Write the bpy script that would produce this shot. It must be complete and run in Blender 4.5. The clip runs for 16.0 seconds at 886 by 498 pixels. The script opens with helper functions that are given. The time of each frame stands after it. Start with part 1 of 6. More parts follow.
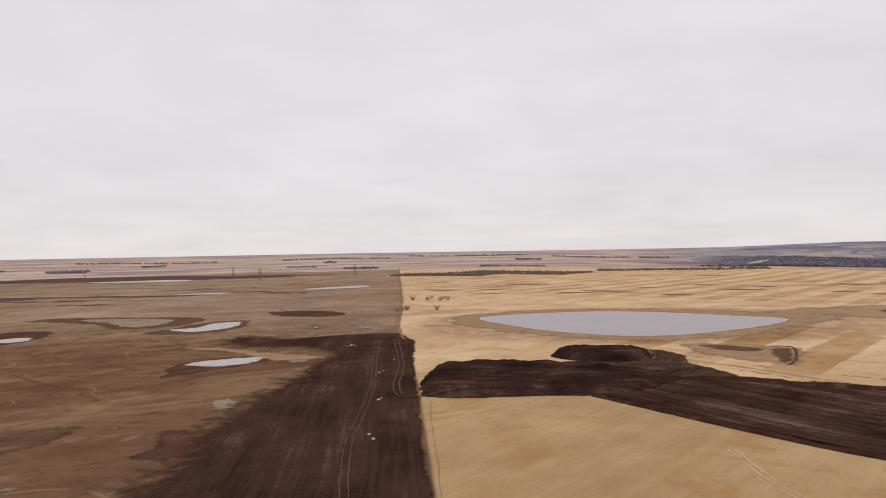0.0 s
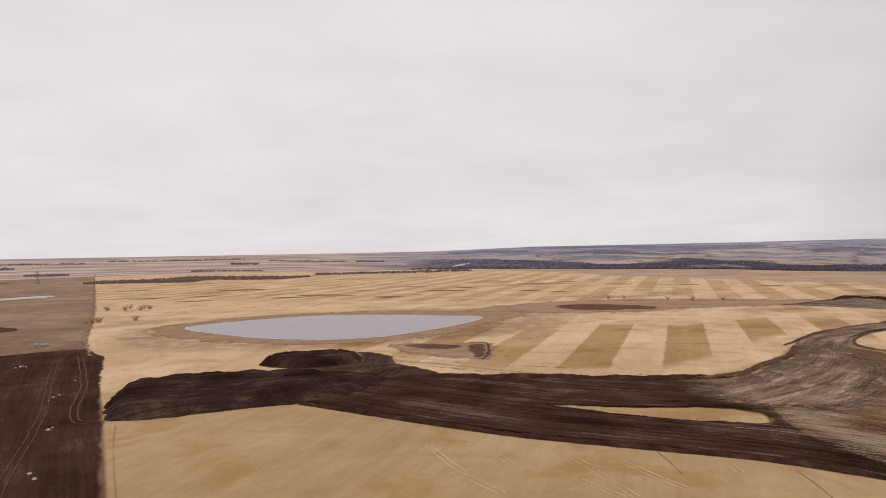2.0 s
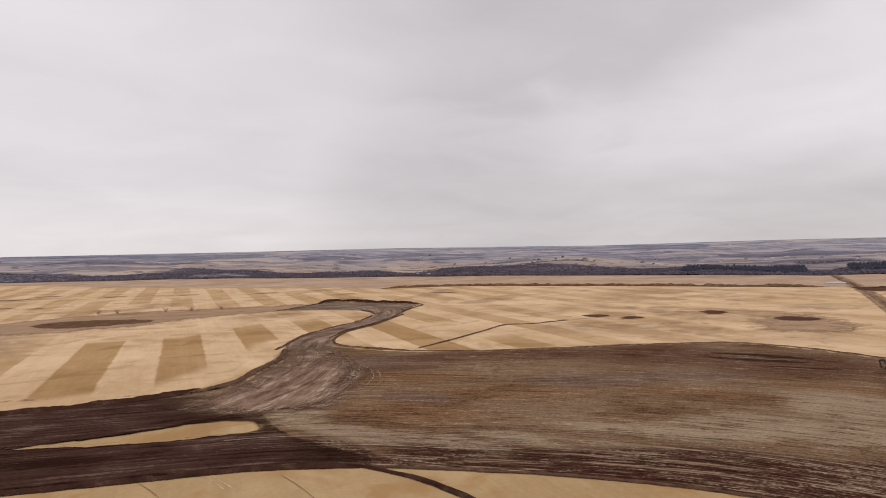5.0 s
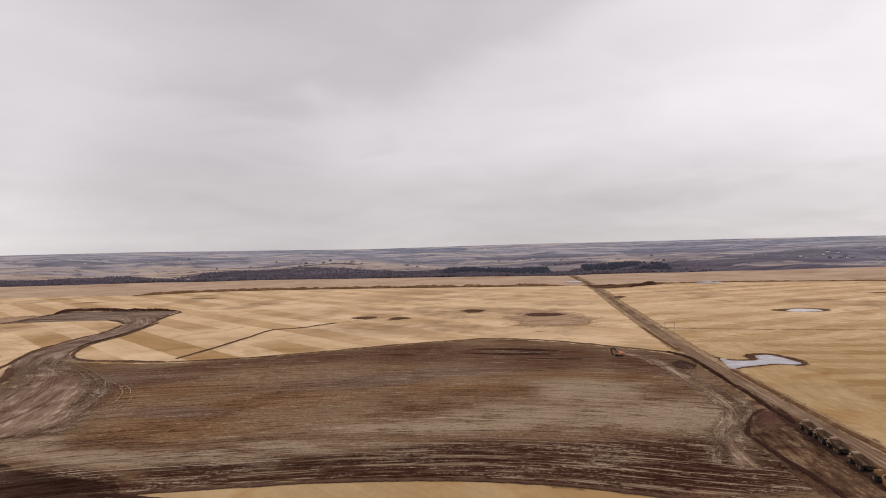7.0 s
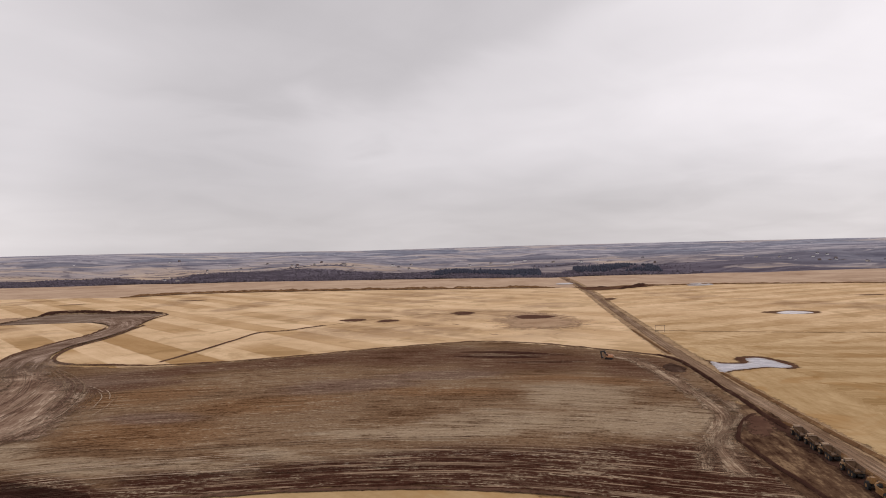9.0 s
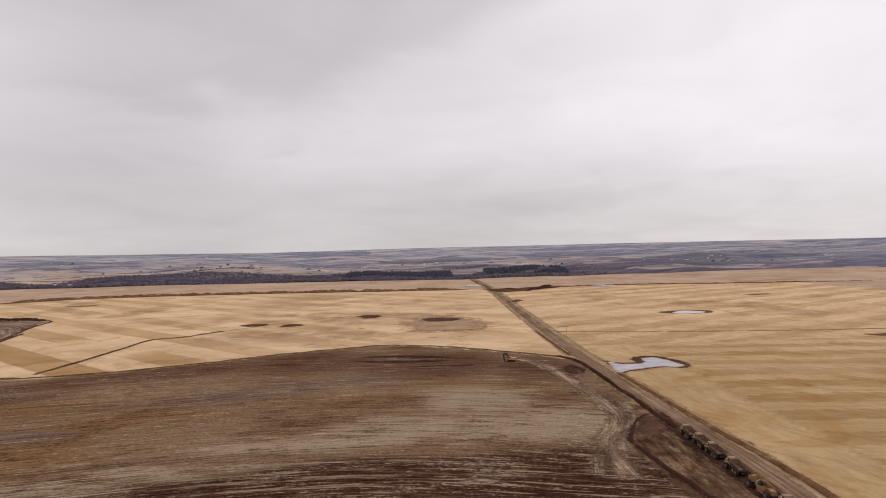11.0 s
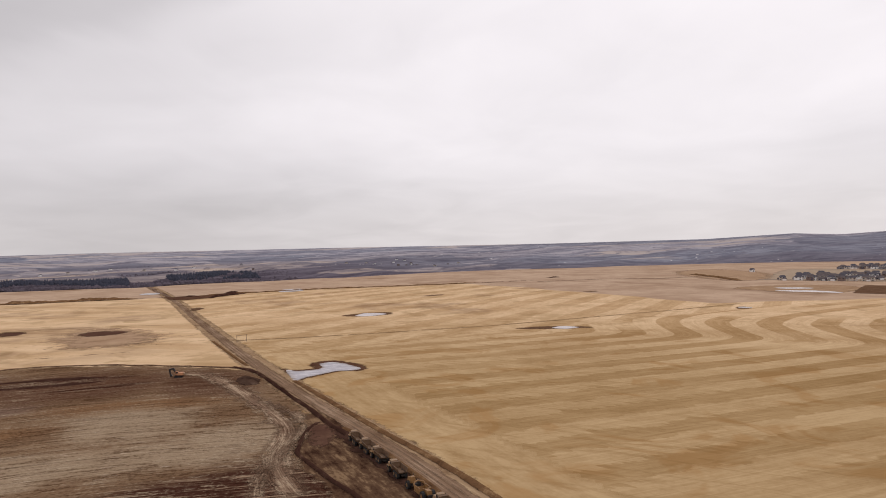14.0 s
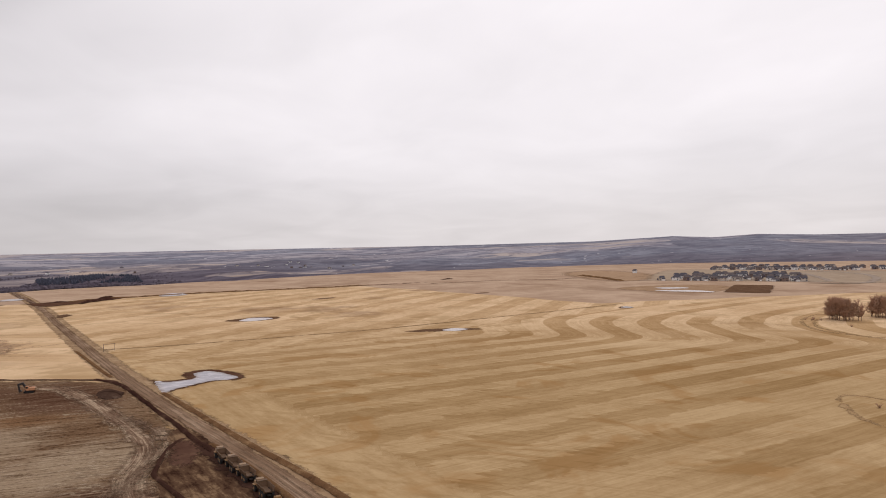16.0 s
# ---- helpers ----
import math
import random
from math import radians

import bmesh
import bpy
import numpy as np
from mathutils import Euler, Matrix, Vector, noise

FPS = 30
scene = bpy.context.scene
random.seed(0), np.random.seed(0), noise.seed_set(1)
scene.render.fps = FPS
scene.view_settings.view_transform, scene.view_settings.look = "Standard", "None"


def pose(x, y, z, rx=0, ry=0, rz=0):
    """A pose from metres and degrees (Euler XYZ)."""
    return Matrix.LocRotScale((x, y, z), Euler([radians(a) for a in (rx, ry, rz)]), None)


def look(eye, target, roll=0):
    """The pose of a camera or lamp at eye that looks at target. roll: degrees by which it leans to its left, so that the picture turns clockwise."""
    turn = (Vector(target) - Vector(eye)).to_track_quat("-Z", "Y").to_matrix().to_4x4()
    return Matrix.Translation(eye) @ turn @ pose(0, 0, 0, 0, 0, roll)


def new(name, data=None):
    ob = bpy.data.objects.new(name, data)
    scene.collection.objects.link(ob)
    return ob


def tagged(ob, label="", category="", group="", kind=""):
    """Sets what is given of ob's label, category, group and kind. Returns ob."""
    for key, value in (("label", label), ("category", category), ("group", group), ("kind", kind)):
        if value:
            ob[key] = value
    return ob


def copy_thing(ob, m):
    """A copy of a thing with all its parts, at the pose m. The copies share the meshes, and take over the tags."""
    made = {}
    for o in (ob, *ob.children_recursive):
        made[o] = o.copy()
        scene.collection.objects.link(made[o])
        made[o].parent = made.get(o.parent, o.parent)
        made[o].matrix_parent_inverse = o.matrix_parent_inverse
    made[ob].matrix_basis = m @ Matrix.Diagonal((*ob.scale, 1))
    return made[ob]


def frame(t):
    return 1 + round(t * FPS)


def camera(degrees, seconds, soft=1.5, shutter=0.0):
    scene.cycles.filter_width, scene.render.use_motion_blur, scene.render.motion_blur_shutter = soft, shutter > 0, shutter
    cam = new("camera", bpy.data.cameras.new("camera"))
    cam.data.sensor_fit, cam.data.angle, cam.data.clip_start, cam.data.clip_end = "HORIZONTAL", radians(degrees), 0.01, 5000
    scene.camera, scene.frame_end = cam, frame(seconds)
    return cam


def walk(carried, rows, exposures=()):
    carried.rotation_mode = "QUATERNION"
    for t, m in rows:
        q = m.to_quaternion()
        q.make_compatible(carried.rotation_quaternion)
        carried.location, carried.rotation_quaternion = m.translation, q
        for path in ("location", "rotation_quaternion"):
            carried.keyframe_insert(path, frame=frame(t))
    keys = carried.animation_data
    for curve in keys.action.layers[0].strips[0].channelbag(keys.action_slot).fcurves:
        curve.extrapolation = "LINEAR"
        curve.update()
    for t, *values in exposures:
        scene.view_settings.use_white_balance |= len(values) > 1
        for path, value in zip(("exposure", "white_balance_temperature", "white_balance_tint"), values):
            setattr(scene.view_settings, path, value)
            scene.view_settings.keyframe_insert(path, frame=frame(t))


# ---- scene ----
# ---------------------------------------------------------------- camera
cam = camera(64.96, 16.0, soft=1.0, shutter=0.15)
ROWS = [
    (0.0, 0.0, 0.0, 64.0, 0.08, 1.12, 0.00), (0.5, 1.7, 1.9, 63.9, 0.06, 1.12, -5.34),
    (1.0, 3.4, 3.7, 63.9, 0.03, 1.13, -11.08), (1.5, 5.1, 5.4, 63.8, 0.00, 1.15, -16.91),
    (2.0, 6.9, 7.1, 63.8, -0.02, 1.15, -22.80), (2.5, 8.8, 8.6, 63.7, -0.01, 1.15, -28.85),
    (3.0, 10.9, 10.0, 63.7, 0.00, 1.14, -34.85), (3.5, 13.0, 11.2, 63.7, -0.01, 1.14, -40.86),
    (4.0, 15.3, 12.2, 63.6, -0.03, 1.14, -47.56), (4.5, 17.4, 13.0, 63.6, -0.03, 1.14, -54.68),
    (5.0, 19.2, 13.8, 63.4, -0.03, 1.16, -62.09), (5.2, 19.9, 14.1, 63.3, -0.03, 1.15, -65.08),
    (7.3, 24.4, 16.5, 62.2, -0.01, 1.16, -81.56), (7.5, 24.9, 16.5, 62.1, 0.03, 1.15, -81.61),
    (8.0, 26.2, 16.2, 62.1, 0.03, 1.13, -81.63), (10.3, 33.8, 12.1, 62.8, 0.06, 1.14, -82.55),
    (10.5, 34.6, 11.5, 62.8, 0.06, 1.13, -83.72), (11.0, 36.8, 9.8, 62.7, 0.04, 1.14, -88.87),
    (11.5, 38.9, 8.1, 62.5, 0.03, 1.15, -94.39), (12.0, 41.0, 6.2, 62.2, 0.01, 1.14, -99.84),
    (12.5, 43.1, 4.4, 62.0, -0.02, 1.15, -105.24), (13.0, 45.2, 2.5, 61.9, -0.03, 1.14, -109.98),
    (13.5, 47.1, 0.6, 61.8, -0.05, 1.15, -112.83), (14.0, 48.8, -1.5, 61.8, -0.03, 1.14, -113.66),
    (14.5, 50.4, -3.8, 61.7, -0.02, 1.15, -114.99), (15.0, 51.9, -6.2, 61.7, -0.04, 1.14, -116.89),
    (15.5, 53.3, -8.6, 61.6, -0.02, 1.15, -119.59), (16.0, 54.6, -11.1, 61.5, -0.03, 1.14, -122.13),
]
walk(cam, [(t, pose(x, y, z, 90 + pitch, roll, yaw)) for t, x, y, z, pitch, roll, yaw in ROWS])

# ---------------------------------------------------------------- node helper
class Nodes:
    """Short hand for building a node tree."""

    def __init__(self, tree):
        self.tree = tree
        tree.nodes.clear()

    def add(self, kind, values=None):
        n = self.tree.nodes.new(kind)
        for k, v in (values or {}).items():
            if isinstance(v, bpy.types.NodeSocket):
                self.tree.links.new(v, n.inputs[k])
            else:
                n.inputs[k].default_value = v
        return n

    def link(self, a, b):
        self.tree.links.new(a, b)

    def math(self, op, a, b=0.0, c=0.0, clamp=False):
        n = self.add("ShaderNodeMath", {0: a, 1: b, 2: c})
        n.operation, n.use_clamp = op, clamp
        return n.outputs[0]

    def step(self, x, lo, hi, a=0.0, b=1.0):
        n = self.add("ShaderNodeMapRange", {0: x, 1: lo, 2: hi, 3: a, 4: b})
        n.interpolation_type = "SMOOTHSTEP"
        return n.outputs[0]

    def mix(self, f, a, b, blend="MIX"):
        n = self.add("ShaderNodeMix")
        n.data_type, n.blend_type = "RGBA", blend
        for k, v in ((0, f), (6, a), (7, b)):
            if isinstance(v, bpy.types.NodeSocket):
                self.tree.links.new(v, n.inputs[k])
            else:
                n.inputs[k].default_value = v if k == 0 else (*v[:3], 1)
        return n.outputs[2]

    def noise(self, vec, scale, detail=3.0, rough=0.55, warp=0.0):
        return self.add("ShaderNodeTexNoise", {"Vector": vec, "Scale": scale, "Detail": detail, "Roughness": rough, "Distortion": warp}).outputs[0]

    def turned(self, vec, angle, along, across):
        """Coordinates turned by an angle, then divided by a length along and a length across."""
        a = self.add("ShaderNodeMapping", {"Vector": vec, "Rotation": (0, 0, -radians(angle))}).outputs[0]
        return self.add("ShaderNodeMapping", {"Vector": a, "Scale": (1 / along, 1 / across, 1 / along)}).outputs[0]

    def attr(self, name):
        n = self.add("ShaderNodeAttribute")
        n.attribute_name = name
        return n.outputs["Fac"]

    def xyz(self, x, y, z=0.0):
        return self.add("ShaderNodeCombineXYZ", {0: x, 1: y, 2: z}).outputs[0]


def heading(az, el):
    a, e = radians(az), radians(el)
    return (math.sin(a) * math.cos(e), math.cos(a) * math.cos(e), math.sin(e))


# ---------------------------------------------------------------- world and sun
SUN_AZ, SUN_EL = 150.0, 40.0
world = bpy.data.worlds.new("overcast_sky")
scene.world = world
world.use_nodes = True
w = Nodes(world.node_tree)
dirn = w.add("ShaderNodeTexCoord").outputs["Generated"]
sx = w.add("ShaderNodeSeparateXYZ", {0: dirn})
zz = w.math("MAXIMUM", sx.outputs[2], 0.0)
inv = w.math("DIVIDE", 1.0, w.math("ADD", zz, 0.16))
flat = w.xyz(w.math("MULTIPLY", sx.outputs[0], inv), w.math("MULTIPLY", sx.outputs[1], inv), 0.0)
big = w.noise(flat, 0.5, 3.0, 0.5, 0.5)
fine = w.noise(flat, 1.7, 3.0, 0.5, 0.6)


def lobe(az, el, lo, hi, wobble=0.0):
    n = w.add("ShaderNodeVectorMath", {0: dirn, 1: heading(az, el)})
    n.operation = "DOT_PRODUCT"
    d = n.outputs["Value"]
    if wobble:
        d = w.math("ADD", d, w.math("MULTIPLY", w.math("SUBTRACT", fine, 0.5), wobble))
        d = w.math("ADD", d, w.math("MULTIPLY", w.math("SUBTRACT", big, 0.5), wobble))
    return w.step(d, lo, hi)


tone = w.math("MULTIPLY_ADD", w.math("SUBTRACT", big, 0.5), 0.26, 0.785)
wisp = w.noise(w.turned(flat, -25, 0.7, 0.4), 1.0, 4.0, 0.6, 0.9)
tone = w.math("MULTIPLY_ADD", w.math("SUBTRACT", fine, 0.5), 0.13, tone)
tone = w.math("MULTIPLY_ADD", w.math("SUBTRACT", wisp, 0.5), w.step(zz, 0.02, 0.25, 0.01, 0.07), tone)
# a dark cloud bank whose lower edge climbs to the south
turn = w.math("MULTIPLY", w.math("ARCTAN2", sx.outputs[0], sx.outputs[1]), 57.2958)
rise = w.math("MULTIPLY", w.math("ARCSINE", sx.outputs[2]), 57.2958)
foot = w.math("MULTIPLY_ADD", w.math("MAXIMUM", w.math("SUBTRACT", turn, 77.0), 0.0), 0.52, 9.6)
foot = w.math("MULTIPLY_ADD", w.math("MAXIMUM", w.math("SUBTRACT", 62.0, turn), 0.0), 0.16, foot)
over = w.math("SUBTRACT", rise, foot)
over = w.math("MULTIPLY_ADD", w.math("SUBTRACT", fine, 0.5), 12.0, over)
over = w.math("MULTIPLY_ADD", w.math("SUBTRACT", wisp, 0.5), 4.0, over)
over = w.math("MULTIPLY_ADD", w.math("SUBTRACT", big, 0.5), 9.0, over)
bank = w.math("MULTIPLY", w.step(over, -1.0, 3.6), w.step(turn, 34.0, 76.0))
bank = w.math("MULTIPLY", bank, w.step(turn, 100.0, 150.0, 1.0, 0.25))
tone = w.math("MULTIPLY_ADD", bank, -0.125, tone)
tone = w.math("MULTIPLY_ADD", lobe(63, 3, 0.972, 1.0, 0.006), -0.10, tone)
tone = w.math("MULTIPLY_ADD", lobe(70, 6, 0.84, 1.0, 0.03), -0.06, tone)
tone = w.math("MULTIPLY_ADD", lobe(136, 16, 0.72, 1.0, 0.05), 0.15, tone)
tone = w.math("MULTIPLY_ADD", w.step(zz, 0.40, 1.0), 0.15, tone)
dim = w.math("MULTIPLY", w.step(turn, 55.0, 105.0), w.step(zz, 0.0, 0.20, 1.0, 0.0))
tone = w.math("MULTIPLY_ADD", dim, -0.20, tone)
sky_colour = w.mix(w.step(zz, 0.0, 0.14), (1.005, 0.945, 0.958), (1.0, 0.948, 0.978))
cloud = w.mix(1.0, sky_colour, w.add("ShaderNodeCombineColor", {0: tone, 1: tone, 2: tone}).outputs[0], "MULTIPLY")
nishita = w.add("ShaderNodeTexSky")
nishita.sky_type, nishita.sun_disc = "NISHITA", False
nishita.sun_elevation, nishita.sun_rotation = radians(SUN_EL), radians(SUN_AZ)
clear = w.mix(1.0, nishita.outputs[0], (0.08, 0.08, 0.08), "MULTIPLY")
sky = w.mix(0.03, cloud, clear)
w.link(w.add("ShaderNodeBackground", {"Color": sky, "Strength": 1.0}).outputs[0], w.add("ShaderNodeOutputWorld").inputs[0])

sun = new("sun", bpy.data.lights.new("sun", "SUN"))
sun.data.energy, sun.data.angle, sun.data.color = 0.6, radians(12), (1.0, 0.95, 0.88)
sun.matrix_world = look((0, 0, 0), [-c for c in heading(SUN_AZ, SUN_EL)])


# ---------------------------------------------------------------- plan helpers
def vnoise(x, y, seed=0):
    """Smooth value noise on a unit lattice, -1 to 1."""
    xi, yi = np.floor(x), np.floor(y)
    fx, fy = x - xi, y - yi
    fx, fy = fx * fx * (3 - 2 * fx), fy * fy * (3 - 2 * fy)

    def h(a, b):
        v = np.sin(a * 127.1 + b * 311.7 + seed * 74.7) * 43758.5453
        return v - np.floor(v)

    top = h(xi, yi) * (1 - fx) + h(xi + 1, yi) * fx
    low = h(xi, yi + 1) * (1 - fx) + h(xi + 1, yi + 1) * fx
    return 2 * (top * (1 - fy) + low * fy) - 1


def fbm(x, y, seed=0, octaves=3):
    return sum(vnoise(x * 2**k, y * 2**k, seed + k) / 2**k for k in range(octaves))


def smooth(x, lo, hi):
    t = np.clip((x - lo) / (hi - lo), 0, 1)
    return t * t * (3 - 2 * t)


EDGE_AZ = [-180, 5, 12, 19, 25, 32, 37, 48, 55, 61, 67, 80, 90, 102, 110, 120, 127, 140, 155, 180]
EDGE_R = [2300, 2300, 2250, 2180, 2105, 2040, 1960, 1750, 1675, 1615, 1585, 1470, 1440, 1640, 1780, 1960, 2180, 2440, 2480, 2400]
DROP = [8, 8, 14, 30, 40, 48, 50, 50, 48, 46, 44, 48, 50, 50, 50, 48, 45, 40, 36, 20]
RISE_AZ = [-180, -32, -8, 10, 22, 30, 45, 58, 67, 75, 87, 95, 105, 122, 134, 140, 143, 146, 150, 158, 180]
RISE_EL = [-0.1, -0.09, -0.12, -0.2, -0.2, 0.03, 0.05, 0.12, 0.06, 0.0, 0.15, 0.18, 0.22, 0.22, 0.32, 0.6, 0.45, 0.62, 0.47, 0.45, 0.3]


def polar(x, y):
    return np.hypot(x, y), np.degrees(np.arctan2(x, y))


def base(x, y):
    """Height of the land: a gently rolling plateau, a wooded valley beyond its edge, hills behind. Far ground is raised
    to fit the skyline seen from the camera.
    """
    x, y = np.asarray(x, float), np.asarray(y, float)
    r, az = polar(x, y)
    edge = np.interp(az, EDGE_AZ, EDGE_R) + 25 * vnoise(az / 3.1, az * 0, 5)
    drop = np.interp(az, EDGE_AZ, DROP)
    sky_z = 63 + 4750 * np.tan(np.radians(np.interp(az, RISE_AZ, RISE_EL)))
    roll = 0.45 * fbm(x / 130, y / 130, 3, 2) * smooth(r, 120, 500) + 1.6 * vnoise(x / 420, y / 420, 9) * smooth(r, 700, 1400)
    s = r - edge
    valley = -drop * smooth(s, 0, 330)
    up = np.clip((r - edge - 650) / (4750 - edge - 650), 0, 1)
    rise = (sky_z + drop) * (0.55 * up + 0.45 * up * up)
    hills = 14 * fbm(x / 480, y / 480, 21, 3) * smooth(s, 300, 1100) * (1 - smooth(r, 4300, 4750)) * np.clip(drop / 40, 0.25, 1)
    hills = hills + 8 * vnoise(s / 210 + 1.6 * vnoise(az / 5, s / 900, 33), az / 7, 35) * smooth(s, 500, 1100) * (1 - smooth(r, 3700, 4500)) * np.clip(drop / 40, 0.2, 1)
    return roll * (1 - smooth(s, 0, 300)) + valley + rise + hills


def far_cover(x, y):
    """Beyond the plateau's edge: how wooded the land is, and how much of it is tilled."""
    r, az = polar(x, y)
    s = r - np.interp(az, EDGE_AZ, EDGE_R)
    arc = az * 48.0
    n1 = fbm(arc / 430, s / 240, 51, 4)
    south = smooth(az, 88, 104)
    lean = (1 - south) * (1.2 * (1 - smooth(s, 1000, 1750)) - 0.22) + south * (0.75 * (1 - smooth(s, 1000, 2300)) - 0.10)
    lean = lean - 0.9 * (1 - smooth(az, 8, 27)) * smooth(s, 0, 200)
    woods = smooth(n1 + lean, -0.05, 0.30)
    tilled = smooth(fbm(arc / 700, s / 200, 57, 3) - 0.25 * south, -0.15, 0.25)
    field = smooth(x, 2330, 2420) * smooth(y, 1330, 1470) * (1 - smooth(x + y, 4900, 5060))
    return woods * (1 - field), np.maximum(tilled, field), arc


def spline(pts, closed=False, n=8):
    """Catmull-Rom curve through control points."""
    p = np.asarray(pts, float)
    m = len(p)
    out = []
    for i in range(m if closed else m - 1):
        a, b, c, d = (p[(i + k) % m] if closed else p[min(max(i + k, 0), m - 1)] for k in (-1, 0, 1, 2))
        t = np.linspace(0, 1, n, endpoint=False)[:, None]
        out.append(0.5 * (2 * b + (c - a) * t + (2 * a - 5 * b + 4 * c - d) * t**2 + (3 * b - a - 3 * c + d) * t**3))
    if not closed:
        out.append(p[-1:])
    return np.concatenate(out)


def line_dist(line, x, y, closed=False):
    """Unsigned distance to a polyline, its sign by side (left positive), and the run along it."""
    a = line
    b = np.roll(line, -1, 0) if closed else line[1:]
    a = a[: len(b)]
    run0 = np.r_[0, np.cumsum(np.hypot(*(b - a).T))]
    best = np.full(x.shape, 1e18)
    side, run = np.zeros(x.shape), np.zeros(x.shape)
    for i in range(len(b)):
        d = b[i] - a[i]
        ll = d @ d + 1e-9
        t = np.clip(((x - a[i, 0]) * d[0] + (y - a[i, 1]) * d[1]) / ll, 0, 1)
        ex, ey = x - a[i, 0] - t * d[0], y - a[i, 1] - t * d[1]
        q = ex * ex + ey * ey
        m = q < best
        best = np.where(m, q, best)
        side = np.where(m, np.sign(d[0] * (y - a[i, 1]) - d[1] * (x - a[i, 0])), side)
        run = np.where(m, run0[i] + t * np.sqrt(ll), run)
    return np.sqrt(best), side, run


def inside(poly, x, y):
    c = np.zeros(x.shape, bool)
    for (x0, y0), (x1, y1) in zip(poly, np.roll(poly, -1, 0)):
        if y0 != y1:
            c ^= ((y0 > y) != (y1 > y)) & (x < (x1 - x0) * (y - y0) / (y1 - y0) + x0)
    return c


def depth_in(poly, x, y):
    """Metres inside a closed outline (negative outside)."""
    d, _, _ = line_dist(poly, x, y, True)
    return np.where(inside(poly, x, y), d, -d)


def mesh_object(name, verts, faces, material, attrs=None, flat=False):
    me = bpy.data.meshes.new(name)
    me.from_pydata(np.asarray(verts).tolist(), [], np.asarray(faces).tolist() if isinstance(faces, np.ndarray) else faces)
    for k, v in (attrs or {}).items():
        me.attributes.new(k, "FLOAT", "POINT").data.foreach_set("value", np.asarray(v, np.float32))
    me.materials.append(material)
    me.polygons.foreach_set("use_smooth", np.full(len(me.polygons), not flat))
    me.update()
    return new(name, me)


def sheet(name, outline, material, res=1.5, lift=0.06, ragged=0.5, closed_spline=True, height=None, lane=None, cut=(), crisp=None):
    """A patch of ground cover that lies on the land inside an outline, with a ragged edge."""
    poly = spline(outline, True, 6) if closed_spline else np.asarray(outline, float)
    (x0, y0), (x1, y1) = poly.min(0) - 2 * res, poly.max(0) + 2 * res
    xs, ys = np.arange(x0, x1, res), np.arange(y0, y1, res)
    X, Y = np.meshgrid(xs, ys)
    D = depth_in(poly, X, Y)
    for hole in cut:
        D = np.minimum(D, -depth_in(spline(hole, True, 6), X, Y))
    D = D + ragged * fbm(X / (4 * res), Y / (4 * res), 2, 3)
    gy, gx = np.gradient(D, res)
    g = np.maximum(np.hypot(gx, gy), 0.35)
    near = np.abs(D) < 0.9 * res
    centre = (D[:-1, :-1] + D[1:, :-1] + D[:-1, 1:] + D[1:, 1:]) / 4
    keep = centre > 0
    SX, SY = X - np.where(near, D * gx / g**2, 0), Y - np.where(near, D * gy / g**2, 0)
    D = np.where(near, 0, D)
    Z = base(SX, SY) + lift
    if height is not None:
        Z = Z + height(SX, SY, np.maximum(D, 0))
    idx = np.arange(X.size).reshape(X.shape)
    quads = np.stack([idx[:-1, :-1][keep], idx[:-1, 1:][keep], idx[1:, 1:][keep], idx[1:, :-1][keep]], 1)
    used = np.unique(quads)
    remap = np.zeros(X.size, int)
    remap[used] = np.arange(len(used))
    V = np.stack([SX.ravel()[used], SY.ravel()[used], Z.ravel()[used]], 1)
    attrs = {"edge": D.ravel()[used]}
    if crisp is not None:
        d = np.min([line_dist(c, V[:, 0], V[:, 1])[0] for c in crisp], 0)
        attrs["edge"] = attrs["edge"] * (1 + 14 * np.exp(-d / 14))
    if lane is not None:
        d, s, run = line_dist(lane, V[:, 0], V[:, 1])
        attrs["lane"], attrs["run"] = d * s, run
    return mesh_object(name, V, remap[quads], material, attrs)


def ridge(name, pts, width, height, material, step=1.5, lift=0.0, wob=0.35):
    """A heap of earth pushed up along a line."""
    line = spline(pts, False, 10)
    seg = np.r_[0, np.cumsum(np.hypot(*np.diff(line, axis=0).T))]
    n = max(int(seg[-1] / step), 4)
    s = np.linspace(0, seg[-1], n)
    cx, cy = np.interp(s, seg, line[:, 0]), np.interp(s, seg, line[:, 1])
    tx, ty = np.gradient(cx), np.gradient(cy)
    l = np.hypot(tx, ty)
    nx, ny = -ty / l, tx / l
    prof = np.array([-0.5, -0.3, -0.1, 0.08, 0.28, 0.5])
    high = np.array([0, 0.55, 0.95, 1, 0.5, 0])
    taper = np.minimum(1, np.minimum(s, seg[-1] - s) / (2 * width) + 0.15)
    wobble = 1 + wob * fbm(s / 9.0, s * 0, 4, 3)
    V = []
    for k in range(6):
        off = prof[k] * width * (0.9 + 0.1 * wobble) + 0.18 * fbm(s / 5.0, s * 0 + k * 7.3, 6, 3)
        x, y = cx + nx * off, cy + ny * off
        z = base(x, y) + lift + high[k] * height * taper * wobble + (0.12 * height * vnoise(s / 1.3, s * 0 + k * 3.1, 8) if 0 < k < 5 else -0.05)
        V.append(np.stack([x, y, z], 1))
    V = np.stack(V, 1).reshape(-1, 3)
    i = np.arange(n - 1)[:, None] * 6 + np.arange(5)[None]
    i = i.ravel()
    return mesh_object(name, V, np.stack([i, i + 6, i + 7, i + 1], 1), material, {"edge": np.tile(high * 2, n)})


